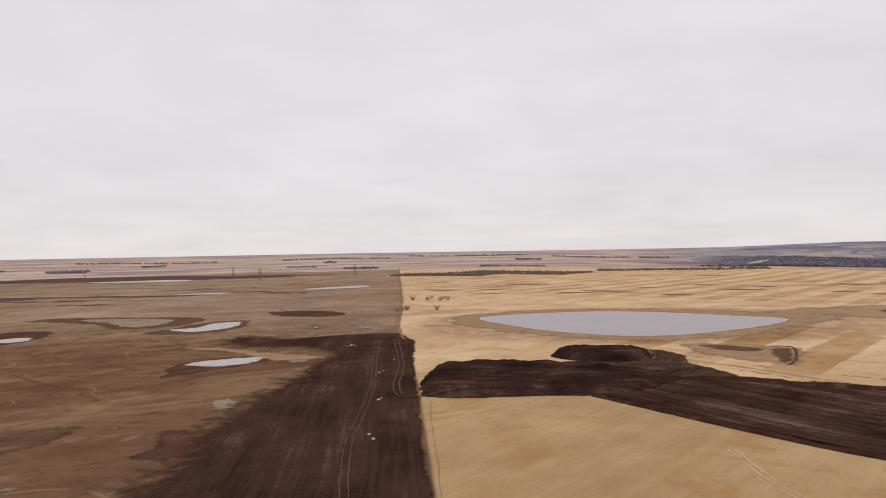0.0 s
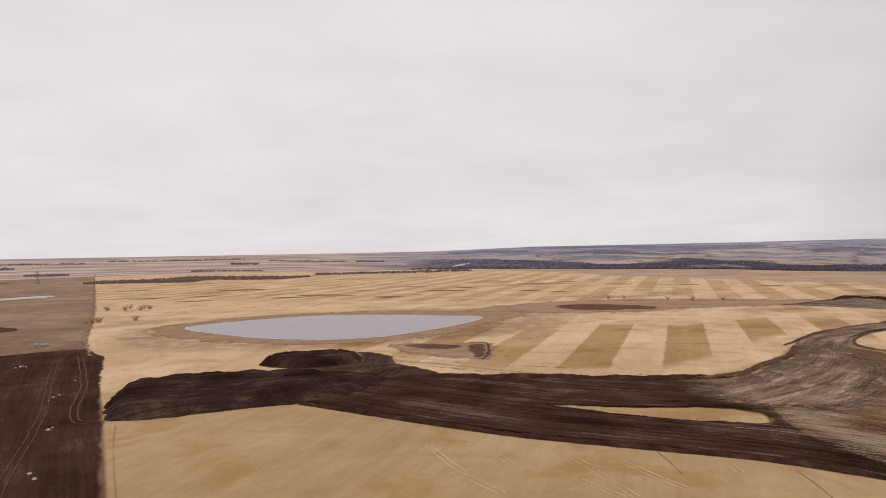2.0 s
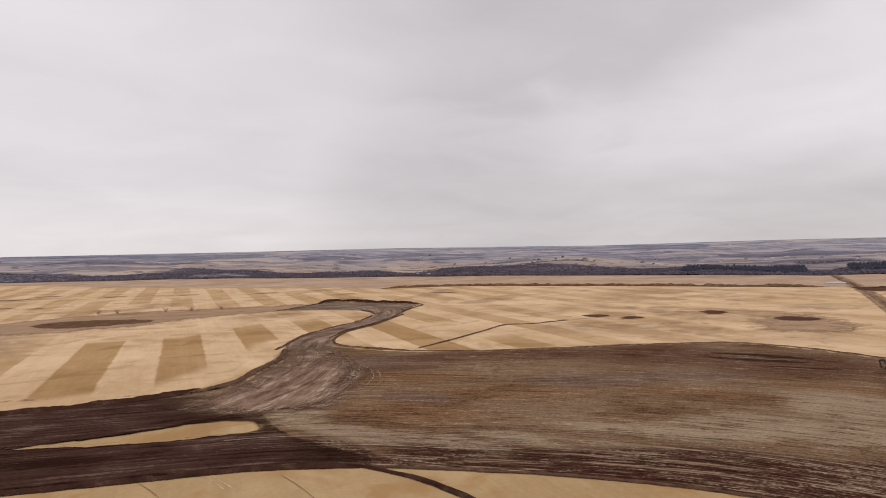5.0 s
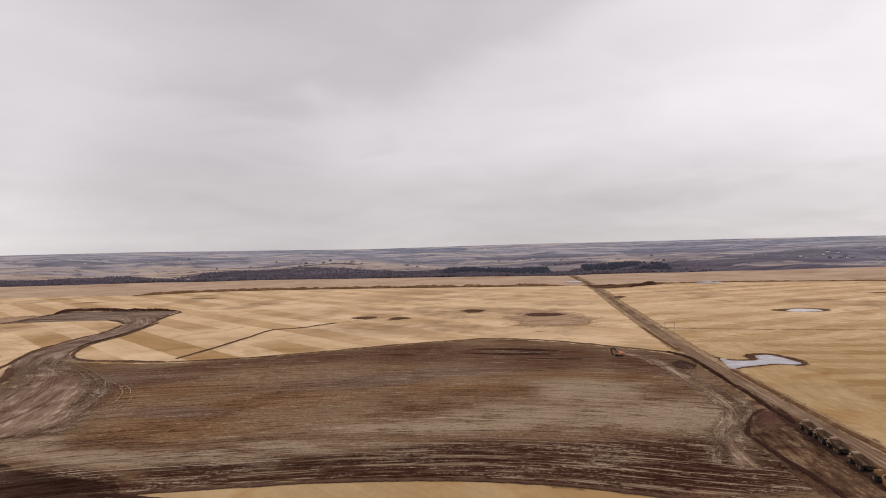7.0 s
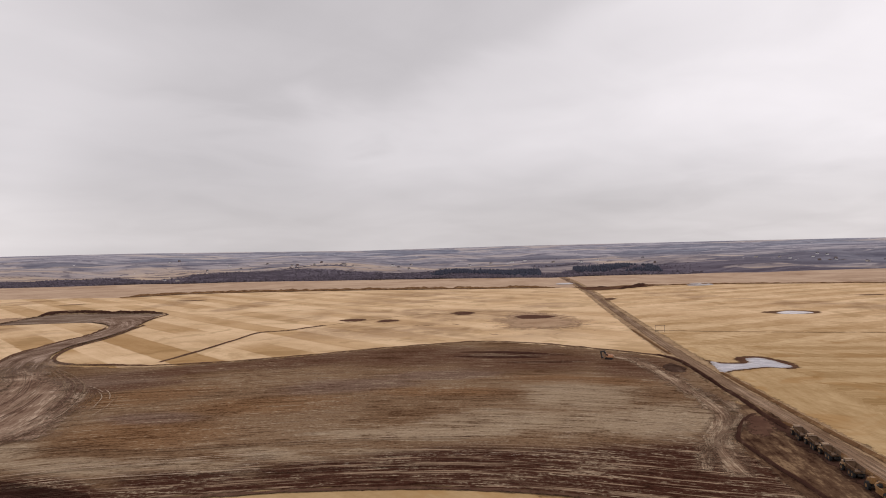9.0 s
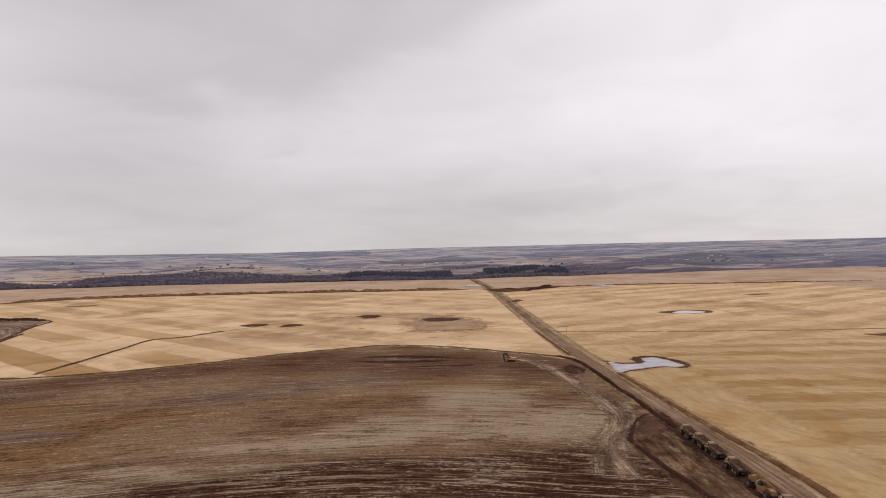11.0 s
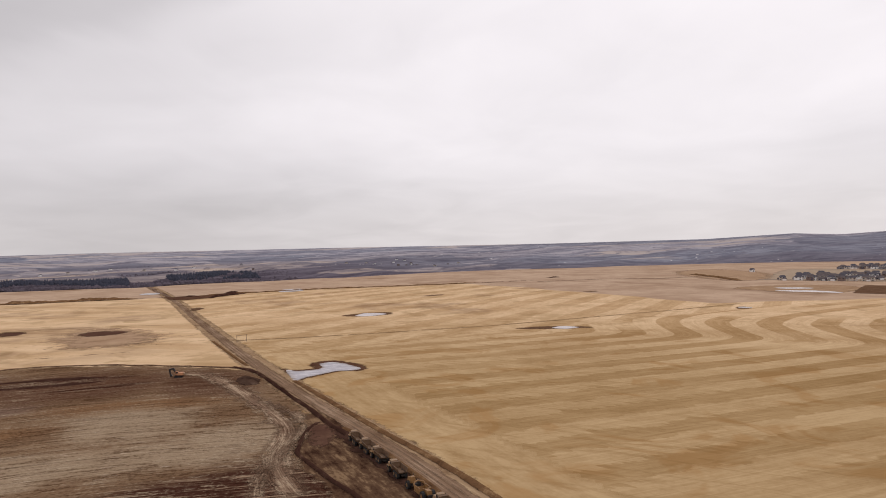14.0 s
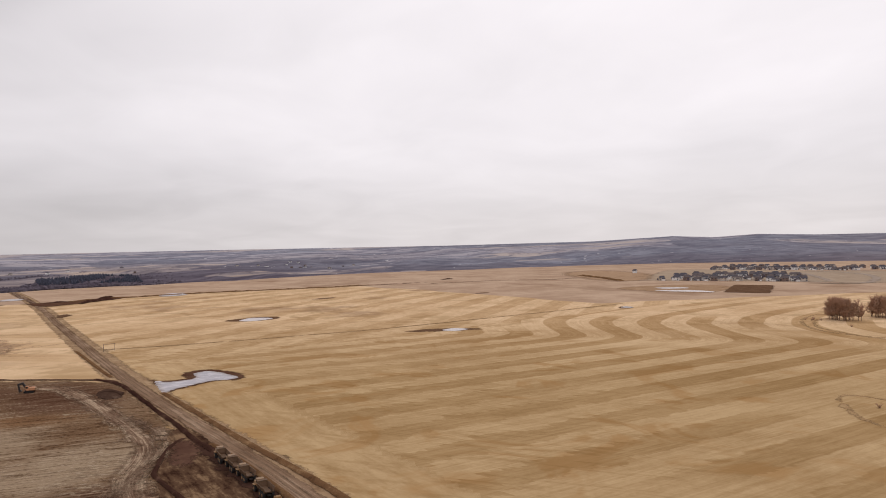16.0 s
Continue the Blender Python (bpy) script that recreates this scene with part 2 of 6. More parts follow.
# ---------------------------------------------------------------- materials
def finish(m, nodes, colour, rough, height=None, strength=0.4, dist=0.2, metal=0.0, spec=0.3, alpha=None):
    values = {"Base Color": colour if isinstance(colour, bpy.types.NodeSocket) else (*colour, 1), "Roughness": rough, "Metallic": metal, "Specular IOR Level": spec}
    if alpha is not None:
        values["Alpha"] = alpha
    if height is not None:
        values["Normal"] = nodes.add("ShaderNodeBump", {"Strength": strength, "Distance": dist, "Height": height}).outputs[0]
    shader = nodes.add("ShaderNodeBsdfPrincipled", values)
    nodes.link(shader.outputs[0], nodes.add("ShaderNodeOutputMaterial").inputs[0])
    return m


def start(name):
    m = bpy.data.materials.new(name)
    m.use_nodes = True
    return m, Nodes(m.node_tree)


def worn_edge(n, at, fade, grain):
    """How far a cover hides what lies under it: it breaks up in crumbs over the last metres to its edge."""
    crumbs = n.math("MULTIPLY_ADD", n.noise(at, 1 / grain, 4, 0.65), 0.6, n.math("MULTIPLY", n.noise(at, 1 / (grain * 6), 3, 0.6), 0.6))
    return n.step(n.math("ADD", n.math("DIVIDE", n.attr("edge"), fade), n.math("MULTIPLY", n.math("SUBTRACT", crumbs, 0.6), 2.4)), 0.05, 0.80)


def pad_material():
    """Graded subsoil: soils of several kinds lying in long drifts, crossed by fine scraper streaks."""
    m, n = start("graded_subsoil")
    at = n.add("ShaderNodeTexCoord").outputs["Object"]
    lane, run = n.attr("lane"), n.attr("run")
    big = n.noise(at, 1 / 42, 5, 0.62, 0.5)
    clod = n.noise(at, 1 / 1.1, 4, 0.65)

    def streak(cross, along, seed=0.0, warp=0.2):
        return n.noise(n.xyz(n.math("DIVIDE", lane, cross), n.math("DIVIDE", run, along), seed), 1.0, 4, 0.62, warp)

    def lies(name, lo, hi, amount):
        """Where a kind of soil lies, broken along its margin."""
        k = n.math("MULTIPLY_ADD", n.math("SUBTRACT", big, 0.5), 1.6, n.attr(name))
        return n.step(n.math("MULTIPLY_ADD", n.math("MULTIPLY_ADD", mid, 0.5, n.math("MULTIPLY_ADD", wide, 0.5, -0.5)), 2.2, k), lo, hi, 0.0, amount)

    wide, mid, fine = streak(5.0, 30), streak(1.6, 11, 3.0), streak(0.7, 3.6, 6.0)
    c = n.mix(n.step(big, 0.32, 0.68), (0.170, 0.100, 0.056), (0.232, 0.150, 0.090))
    c = n.mix(lies("ochre", 0.2, 1.1, 0.6), c, (0.205, 0.105, 0.048))
    c = n.mix(lies("mauve", 0.2, 1.1, 0.65), c, (0.165, 0.108, 0.086))
    c = n.mix(lies("umber", 0.15, 1.0, 0.85), c, (0.112, 0.057, 0.036))
    c = n.mix(lies("pale", 0.25, 1.2, 0.72), c, (0.355, 0.268, 0.180))
    c = n.mix(lies("black", 0.1, 0.75, 0.97), c, (0.054, 0.021, 0.014))
    f = n.math("MULTIPLY_ADD", n.math("SUBTRACT", mid, 0.5), 2.6, 0.5)
    f = n.math("MULTIPLY_ADD", n.math("SUBTRACT", fine, 0.5), 2.0, f)
    f = n.math("MULTIPLY_ADD", n.math("SUBTRACT", wide, 0.5), 1.8, f)
    f = n.math("MULTIPLY_ADD", n.math("SUBTRACT", clod, 0.5), 2.0, f)
    f = n.math("MULTIPLY_ADD", n.math("SUBTRACT", big, 0.5), 1.2, f)
    c = n.mix(n.step(f, 0.52, -0.15, 0.0, 0.9), c, (0.38, 0.32, 0.29), "MULTIPLY")
    c = n.mix(n.step(f, 0.66, 1.40, 0.0, 0.75), c, (0.420, 0.328, 0.222))
    # dry crumbs on the pale ground and long pale lines over the black soil by the near edge
    crumb = n.math("MULTIPLY", n.step(streak(0.9, 5, 11.0), 0.58, 0.70), n.step(n.math("ADD", n.attr("pale"), n.math("MULTIPLY", big, 0.6)), 0.55, 1.0))
    c = n.mix(n.math("MULTIPLY", crumb, 0.6), c, (0.560, 0.455, 0.345))
    row = n.math("MULTIPLY", n.step(streak(1.3, 60, 17.0, 0.1), 0.50, 0.60), n.step(n.attr("black"), 0.1, 0.5))
    c = n.mix(n.math("MULTIPLY", n.math("MULTIPLY", row, n.step(streak(4.0, 14, 23.0), 0.40, 0.58)), 0.8), c, (0.360, 0.250, 0.165))
    cut = n.step(n.math("ABSOLUTE", n.math("SUBTRACT", streak(3.4, 170, 29.0, 0.1), 0.47)), 0.0, 0.014, 0.75, 0.0)
    c = n.mix(n.math("MULTIPLY", cut, n.step(big, 0.38, 0.55)), c, (0.055, 0.026, 0.017))
    return finish(m, n, c, 0.95, n.math("ADD", clod, f), 0.5, 0.25, spec=0.0, alpha=worn_edge(n, n.xyz(n.math("DIVIDE", lane, 1.0), n.math("DIVIDE", run, 6.0)), 4.0, 1.5))


def earth(name, dark, mid, light, patch=30.0, grain=1.2, lanes=0.0, cross=1.4, along=45.0, rough=0.95, edge_dark=0.0, edge_w=6.0, bias=0.0, bump=0.5, fade=0.0, ragged=2.0, tail=None, gentle=False):
    """Bare soil: big patches, clods, and wheel streaks that follow the lanes in which machines drove."""
    m, n = start(name)
    at = n.add("ShaderNodeTexCoord").outputs["Object"]
    big = n.noise(at, 1 / patch, 4, 0.6, 0.4)
    clod = n.noise(at, 1 / grain, 4, 0.65)
    fac = n.math("MULTIPLY_ADD", n.math("SUBTRACT", big, 0.5), 1.5, 0.5 + bias)
    fac = n.math("MULTIPLY_ADD", n.math("SUBTRACT", clod, 0.5), 0.7, fac)
    height = clod
    if lanes:
        lane, run = n.attr("lane"), n.attr("run")
        s1 = n.noise(n.xyz(n.math("DIVIDE", lane, cross), n.math("DIVIDE", run, along)), 1.0, 4, 0.6, 0.2)
        s2 = n.noise(n.xyz(n.math("DIVIDE", lane, cross * 7), n.math("DIVIDE", run, along * 2.4)), 1.0, 3, 0.5, 0.3)
        s3 = n.noise(n.xyz(n.math("DIVIDE", lane, cross * 0.45), n.math("DIVIDE", run, along * 0.25)), 1.0, 3, 0.6, 0.2)
        fac = n.math("MULTIPLY_ADD", n.math("SUBTRACT", s1, 0.5), 1.7 * lanes, fac)
        fac = n.math("MULTIPLY_ADD", n.math("SUBTRACT", s2, 0.5), 1.9 * lanes, fac)
        fac = n.math("MULTIPLY_ADD", n.math("SUBTRACT", s3, 0.5), 0.9 * lanes, fac)
        height = n.math("ADD", clod, n.math("MULTIPLY", s1, 1.5))
    if edge_dark:
        near = n.step(n.attr("edge"), 0.0, edge_w, 1.0, 0.0)
        fac = n.math("MULTIPLY_ADD", near, -edge_dark, fac)
    c = n.mix(n.step(fac, 0.05, 0.5), dark, mid)
    c = n.mix(n.step(fac, 0.5, 1.0), c, light)
    alpha = worn_edge(n, at, fade, ragged) if fade else None
    if gentle:
        alpha = n.step(n.math("ADD", n.math("DIVIDE", n.attr("edge"), fade), n.math("MULTIPLY", n.math("SUBTRACT", n.math("ADD", n.math("MULTIPLY", big, 0.45), n.math("MULTIPLY", n.noise(at, 1 / 7, 5, 0.72, 0.4), 0.55)), 0.5), 2.6)), 0.05, 0.85)
    if tail:
        far = n.math("MULTIPLY_ADD", lane, 0.6, run)
        far = n.math("MULTIPLY_ADD", n.math("SUBTRACT", n.math("MULTIPLY_ADD", s2, 0.6, n.math("MULTIPLY", s1, 0.6)), 0.6), 70.0, far)
        alpha = n.math("MULTIPLY", alpha, n.step(far, *tail))
    return finish(m, n, c, rough, height, bump, 0.25, spec=0.0, alpha=alpha)


def plain(name, colour, rough=0.6, metal=0.0, var=0.25, scale=1.5, spec=0.4):
    """Paint, rubber, metal or wood with grime at two scales."""
    m, n = start(name)
    at = n.add("ShaderNodeTexCoord").outputs["Object"]
    f = n.math("MULTIPLY_ADD", n.noise(at, scale, 4, 0.6), 0.6, n.math("MULTIPLY", n.noise(at, scale * 9, 3, 0.6), 0.4))
    c = n.mix(n.step(f, 0.3, 0.75), tuple(v * (1 - var) for v in colour), tuple(min(1, v * (1 + 0.5 * var)) for v in colour))
    return finish(m, n, c, rough, f, 0.15, 0.02, metal, spec)


def water(name, colour, rough, pale=None, ripple=0.03, spec=0.3, margin=1.8, floes=0.0):
    """Still water, or thin ice with a pale rim."""
    m, n = start(name)
    at = n.add("ShaderNodeTexCoord").outputs["Object"]
    f = n.noise(at, 0.05, 4, 0.6, 0.5)
    c = n.mix(n.step(f, 0.35, 0.7), tuple(v * 0.94 for v in colour), colour)
    if pale:
        rim = n.math("ADD", n.attr("edge"), n.math("MULTIPLY", n.math("SUBTRACT", n.noise(at, 0.35, 3), 0.5), 2.5))
        c = n.mix(n.step(rim, 0.3, margin, 1.0, 0.0), c, pale)
    if floes:
        drift = n.noise(n.turned(at, 60, 8.0, 2.0), 1.0, 4, 0.65, 0.8)
        c = n.mix(n.step(drift, 0.48, 0.60, 0.0, floes), c, (0.66, 0.62, 0.63))
    return finish(m, n, c, rough, n.noise(at, 1.3, 3, 0.6), ripple, 0.05, spec=spec)


def ground_material():
    m, n = start("prairie")
    at = n.add("ShaderNodeTexCoord").outputs["Object"]
    broad = n.noise(at, 1 / 90, 5, 0.6, 0.5)
    mid = n.noise(at, 1 / 17, 4, 0.6, 0.3)
    fine = n.noise(at, 1 / 1.6, 4, 0.65)
    # stubble, with rows and swaths that follow the strip direction
    u, v, amt = n.attr("strip_u"), n.attr("strip_v"), n.attr("strip")
    rows = n.noise(n.xyz(n.math("MULTIPLY", u, 26.0), n.math("DIVIDE", v, 38.0)), 1.0, 4, 0.6, 0.1)
    rows2 = n.noise(n.xyz(n.math("MULTIPLY", u, 7.0), n.math("DIVIDE", v, 130.0)), 1.0, 3, 0.55, 0.2)
    f = n.math("MULTIPLY_ADD", n.math("SUBTRACT", broad, 0.5), 1.1, 0.5)
    f = n.math("MULTIPLY_ADD", n.math("SUBTRACT", mid, 0.5), 0.35, f)
    f = n.math("MULTIPLY_ADD", n.math("SUBTRACT", fine, 0.5), 0.40, f)
    f = n.math("MULTIPLY_ADD", n.math("SUBTRACT", rows, 0.5), n.math("MULTIPLY_ADD", n.attr("south"), 0.3, 0.28), f)
    f = n.math("MULTIPLY_ADD", n.math("SUBTRACT", rows2, 0.5), 0.40, f)
    dash = n.noise(n.xyz(n.math("MULTIPLY", u, 12.0), n.math("DIVIDE", v, 13.0)), 1.0, 4, 0.65, 0.3)
    f = n.math("MULTIPLY_ADD", n.math("SUBTRACT", dash, 0.5), n.math("MULTIPLY_ADD", n.attr("south"), 0.5, 0.22), f)
    straw = n.mix(n.step(f, 0.1, 0.9), (0.510, 0.338, 0.188), (0.725, 0.525, 0.334))
    # Darker straw close by, paler far off: grazing light and haze painted in.
    near_tone = n.mix(n.step(f, 0.05, 0.95), (0.330, 0.208, 0.096), (0.515, 0.362, 0.198))
    straw = n.mix(n.attr("near_tone"), straw, near_tone)
    blot = n.noise(at, 1 / 6.5, 4, 0.7, 0.6)
    straw = n.mix(n.step(n.noise(at, 1 / 38, 4, 0.6, 0.9), 0.52, 0.64, 0.0, 0.75), straw, n.mix(n.attr("near_tone"), (0.46, 0.315, 0.175), (0.365, 0.215, 0.092)))
    straw = n.mix(n.step(blot, 0.64, 0.80, 0.0, 0.18), straw, (0.32, 0.20, 0.095))
    # strips: every second pass is darker, broken into lengths
    drill = n.noise(n.turned(at, 33, 26.0, 4.2), 1.0, 4, 0.6, 0.6)
    uu = n.math("MULTIPLY_ADD", n.math("SUBTRACT", mid, 0.5), n.math("MULTIPLY_ADD", n.attr("broken"), 0.55, 0.06), u)
    uu = n.math("MULTIPLY_ADD", n.math("MULTIPLY", n.math("SUBTRACT", drill, 0.5), n.attr("south")), n.attr("broken"), uu)
    tri = n.math("ABSOLUTE", n.math("SUBTRACT", n.math("FRACT", uu), 0.5))
    band = n.step(tri, 0.235, 0.265, 1.0, 0.0)
    cell = n.xyz(n.math("FLOOR", uu), n.math("DIVIDE", v, 210.0))
    broken = n.step(n.noise(cell, 1.0, 1, 0.5), 0.36, 0.46)
    band = n.math("MULTIPLY", n.math("MULTIPLY", band, broken), amt)
    straw = n.mix(band, straw, (0.66, 0.585, 0.465), "MULTIPLY")
    scuff = n.math("MULTIPLY", n.math("MULTIPLY", n.step(drill, 0.50, 0.64), n.step(broad, 0.36, 0.56)), n.math("MULTIPLY", n.attr("broken"), 0.62))
    straw = n.mix(scuff, straw, (0.62, 0.545, 0.42), "MULTIPLY")
    # rough pasture beyond the field boundary
    g = n.math("MULTIPLY_ADD", n.math("SUBTRACT", broad, 0.5), 1.8, 0.5)
    g = n.math("MULTIPLY_ADD", n.math("SUBTRACT", mid, 0.5), 1.0, g)
    g = n.math("MULTIPLY_ADD", n.math("SUBTRACT", fine, 0.5), 0.35, g)
    pasture = n.mix(n.step(g, 0.0, 0.55), (0.100, 0.052, 0.030), (0.176, 0.100, 0.057))
    pasture = n.mix(n.step(g, 0.55, 1.05), pasture, (0.270, 0.173, 0.104))
    drift = n.noise(n.turned(at, 20, 120.0, 45.0), 1.0, 4, 0.6, 0.8)
    pasture = n.mix(n.step(drift, 0.50, 0.64, 0.0, 0.60), pasture, (0.275, 0.178, 0.106))
    pasture = n.mix(n.step(drift, 0.46, 0.34, 0.0, 0.60), pasture, (0.118, 0.060, 0.034))
    rust = n.noise(at, 1 / 30, 5, 0.7, 1.2)
    pasture = n.mix(n.step(rust, 0.54, 0.68, 0.0, 0.55), pasture, (0.105, 0.052, 0.026))
    pasture = n.mix(n.step(n.noise(at, 1 / 9, 4, 0.7, 0.6), 0.52, 0.72, 0.0, 0.55), pasture, (0.095, 0.052, 0.032))
    # old stock trails and flood lines that wind round the hollows
    wind = n.noise(at, 1 / 150, 2, 0.4, 0.5)
    trail = n.step(n.math("ABSOLUTE", n.math("SUBTRACT", n.math("FRACT", n.math("MULTIPLY", wind, 7.0)), 0.5)), 0.0, 0.030, 0.45, 0.0)
    pasture = n.mix(n.math("MULTIPLY", trail, n.step(mid, 0.40, 0.56)), pasture, (0.340, 0.245, 0.160))
    edge = n.step(n.math("ABSOLUTE", n.math("SUBTRACT", n.math("FRACT", n.math("MULTIPLY_ADD", wind, 7.0, 0.12)), 0.5)), 0.0, 0.05, 0.5, 0.0)
    pasture = n.mix(n.math("MULTIPLY", edge, n.step(rust, 0.42, 0.56)), pasture, (0.090, 0.048, 0.028))
    tan = n.mix(n.step(g, 0.1, 1.0), (0.270, 0.185, 0.122), (0.420, 0.305, 0.212))
    pasture = n.mix(n.math("MULTIPLY", n.attr("tan"), n.step(n.math("ADD", mid, n.attr("tan")), 0.5, 1.1)), pasture, tan)
    wild = n.math("ADD", n.attr("west"), n.math("MULTIPLY", n.math("SUBTRACT", fine, 0.5), 1.5))
    c = n.mix(n.step(wild, -0.8, 0.8), straw, pasture)
    # unbroken grass along the valley edge
    rim = n.mix(n.step(g, 0.0, 1.0), (0.35, 0.235, 0.16), (0.51, 0.37, 0.265))
    c = n.mix(n.step(n.attr("rim"), -4, 4), c, rim)
    # damp hollows
    c = n.mix(n.math("MULTIPLY", n.attr("damp"), n.step(mid, 0.25, 0.6)), c, (0.19, 0.108, 0.062))
    # the valley sides and the far country: layered fields and leafless woods
    arc, out = n.attr("arc"), n.attr("beyond")
    lay = n.noise(n.xyz(n.math("DIVIDE", arc, 240.0), n.math("DIVIDE", out, 105.0)), 1.0, 5, 0.68, 0.4)
    lay2 = n.noise(n.xyz(n.math("DIVIDE", arc, 560.0), n.math("DIVIDE", out, 230.0), 4.0), 1.0, 4, 0.6, 0.3)
    lay3 = n.noise(n.xyz(n.math("DIVIDE", arc, 95.0), n.math("DIVIDE", out, 62.0), 8.0), 1.0, 5, 0.7, 0.3)
    # Blue-grey distance haze, mixed into the far land's colours by range and bearing.
    haze = n.math("MAXIMUM", n.step(out, 1100, 2900), n.math("MULTIPLY_ADD", n.math("MULTIPLY", n.step(arc, 4500, 6000), n.step(out, 950, 1500, 0.3, 1.0)), 0.85, n.step(arc, 1500, 2300, 0.55, 0.0)))
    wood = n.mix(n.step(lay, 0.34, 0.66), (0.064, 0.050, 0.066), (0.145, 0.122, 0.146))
    wood = n.mix(n.math("MULTIPLY", haze, n.step(lay2, 0.3, 0.7, 0.6, 1.0)), wood, n.mix(n.step(lay3, 0.40, 0.60), (0.165, 0.172, 0.218), (0.282, 0.288, 0.336)))
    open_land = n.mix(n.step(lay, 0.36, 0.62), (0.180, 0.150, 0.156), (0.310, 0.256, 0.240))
    open_land = n.mix(haze, open_land, n.mix(n.step(n.math("MULTIPLY_ADD", lay3, 0.5, n.math("MULTIPLY", lay, 0.5)), 0.42, 0.58), (0.185, 0.180, 0.225), (0.385, 0.365, 0.400)))
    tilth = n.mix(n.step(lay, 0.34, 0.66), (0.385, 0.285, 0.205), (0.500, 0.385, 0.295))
    tilth = n.mix(n.math("MULTIPLY", haze, 0.8), tilth, (0.430, 0.385, 0.385))
    far = n.mix(n.math("MULTIPLY", n.attr("tilled"), n.step(lay2, 0.40, 0.52)), open_land, tilth)
    far = n.mix(n.step(n.math("ADD", n.attr("woods"), n.math("MULTIPLY", n.math("SUBTRACT", lay, 0.5), 1.3)), 0.35, 0.6), far, wood)
    far = n.mix(n.step(lay2, 0.53, 0.57, 0.0, 0.8), far, wood)
    speck = n.noise(n.xyz(n.math("DIVIDE", arc, 62.0), n.math("DIVIDE", out, 85.0), 3.0), 1.0, 3, 0.6, 0.2)
    far = n.mix(n.step(speck, 0.58, 0.64, 0.0, 0.7), far, n.mix(haze, (0.075, 0.060, 0.078), (0.165, 0.155, 0.190)))
    far = n.mix(n.math("MULTIPLY", n.step(speck, 0.36, 0.31, 0.0, 0.6), n.step(n.attr("woods"), 0.7, 0.3)), far, n.mix(haze, (0.430, 0.340, 0.275), (0.440, 0.410, 0.425)))
    yard = n.noise(n.xyz(n.math("DIVIDE", arc, 24.0), n.math("DIVIDE", out, 46.0), 5.0), 1.0, 2, 0.5, 0.0)
    far = n.mix(n.math("MULTIPLY", n.step(yard, 0.70, 0.74, 0.0, 0.9), n.step(lay2, 0.42, 0.55)), far, (0.66, 0.62, 0.62))
    # the open plain to the north: long thin fields with dark belts
    p1 = n.noise(n.xyz(n.math("DIVIDE", arc, 620.0), n.math("DIVIDE", out, 130.0), 9.0), 1.0, 4, 0.6, 0.2)
    p2 = n.noise(n.xyz(n.math("DIVIDE", arc, 330.0), n.math("DIVIDE", out, 60.0), 2.0), 1.0, 3, 0.6, 0.2)
    plain_field = n.mix(n.step(p1, 0.42, 0.57), (0.350, 0.245, 0.195), (0.590, 0.450, 0.345))
    # The plain's fields get the same painted haze, as a greyer mauve.
    plain_field = n.mix(n.math("MULTIPLY", haze, n.step(p1, 0.42, 0.58, 0.85, 0.25)), plain_field, (0.375, 0.305, 0.310))
    plain_field = n.mix(n.step(p2, 0.56, 0.59, 0.0, 0.7), plain_field, (0.200, 0.150, 0.158))
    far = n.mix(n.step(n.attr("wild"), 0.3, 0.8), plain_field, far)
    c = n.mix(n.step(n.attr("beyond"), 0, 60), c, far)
    return finish(m, n, c, 0.95, n.math("ADD", fine, rows), 0.35, 0.2, spec=0.0)


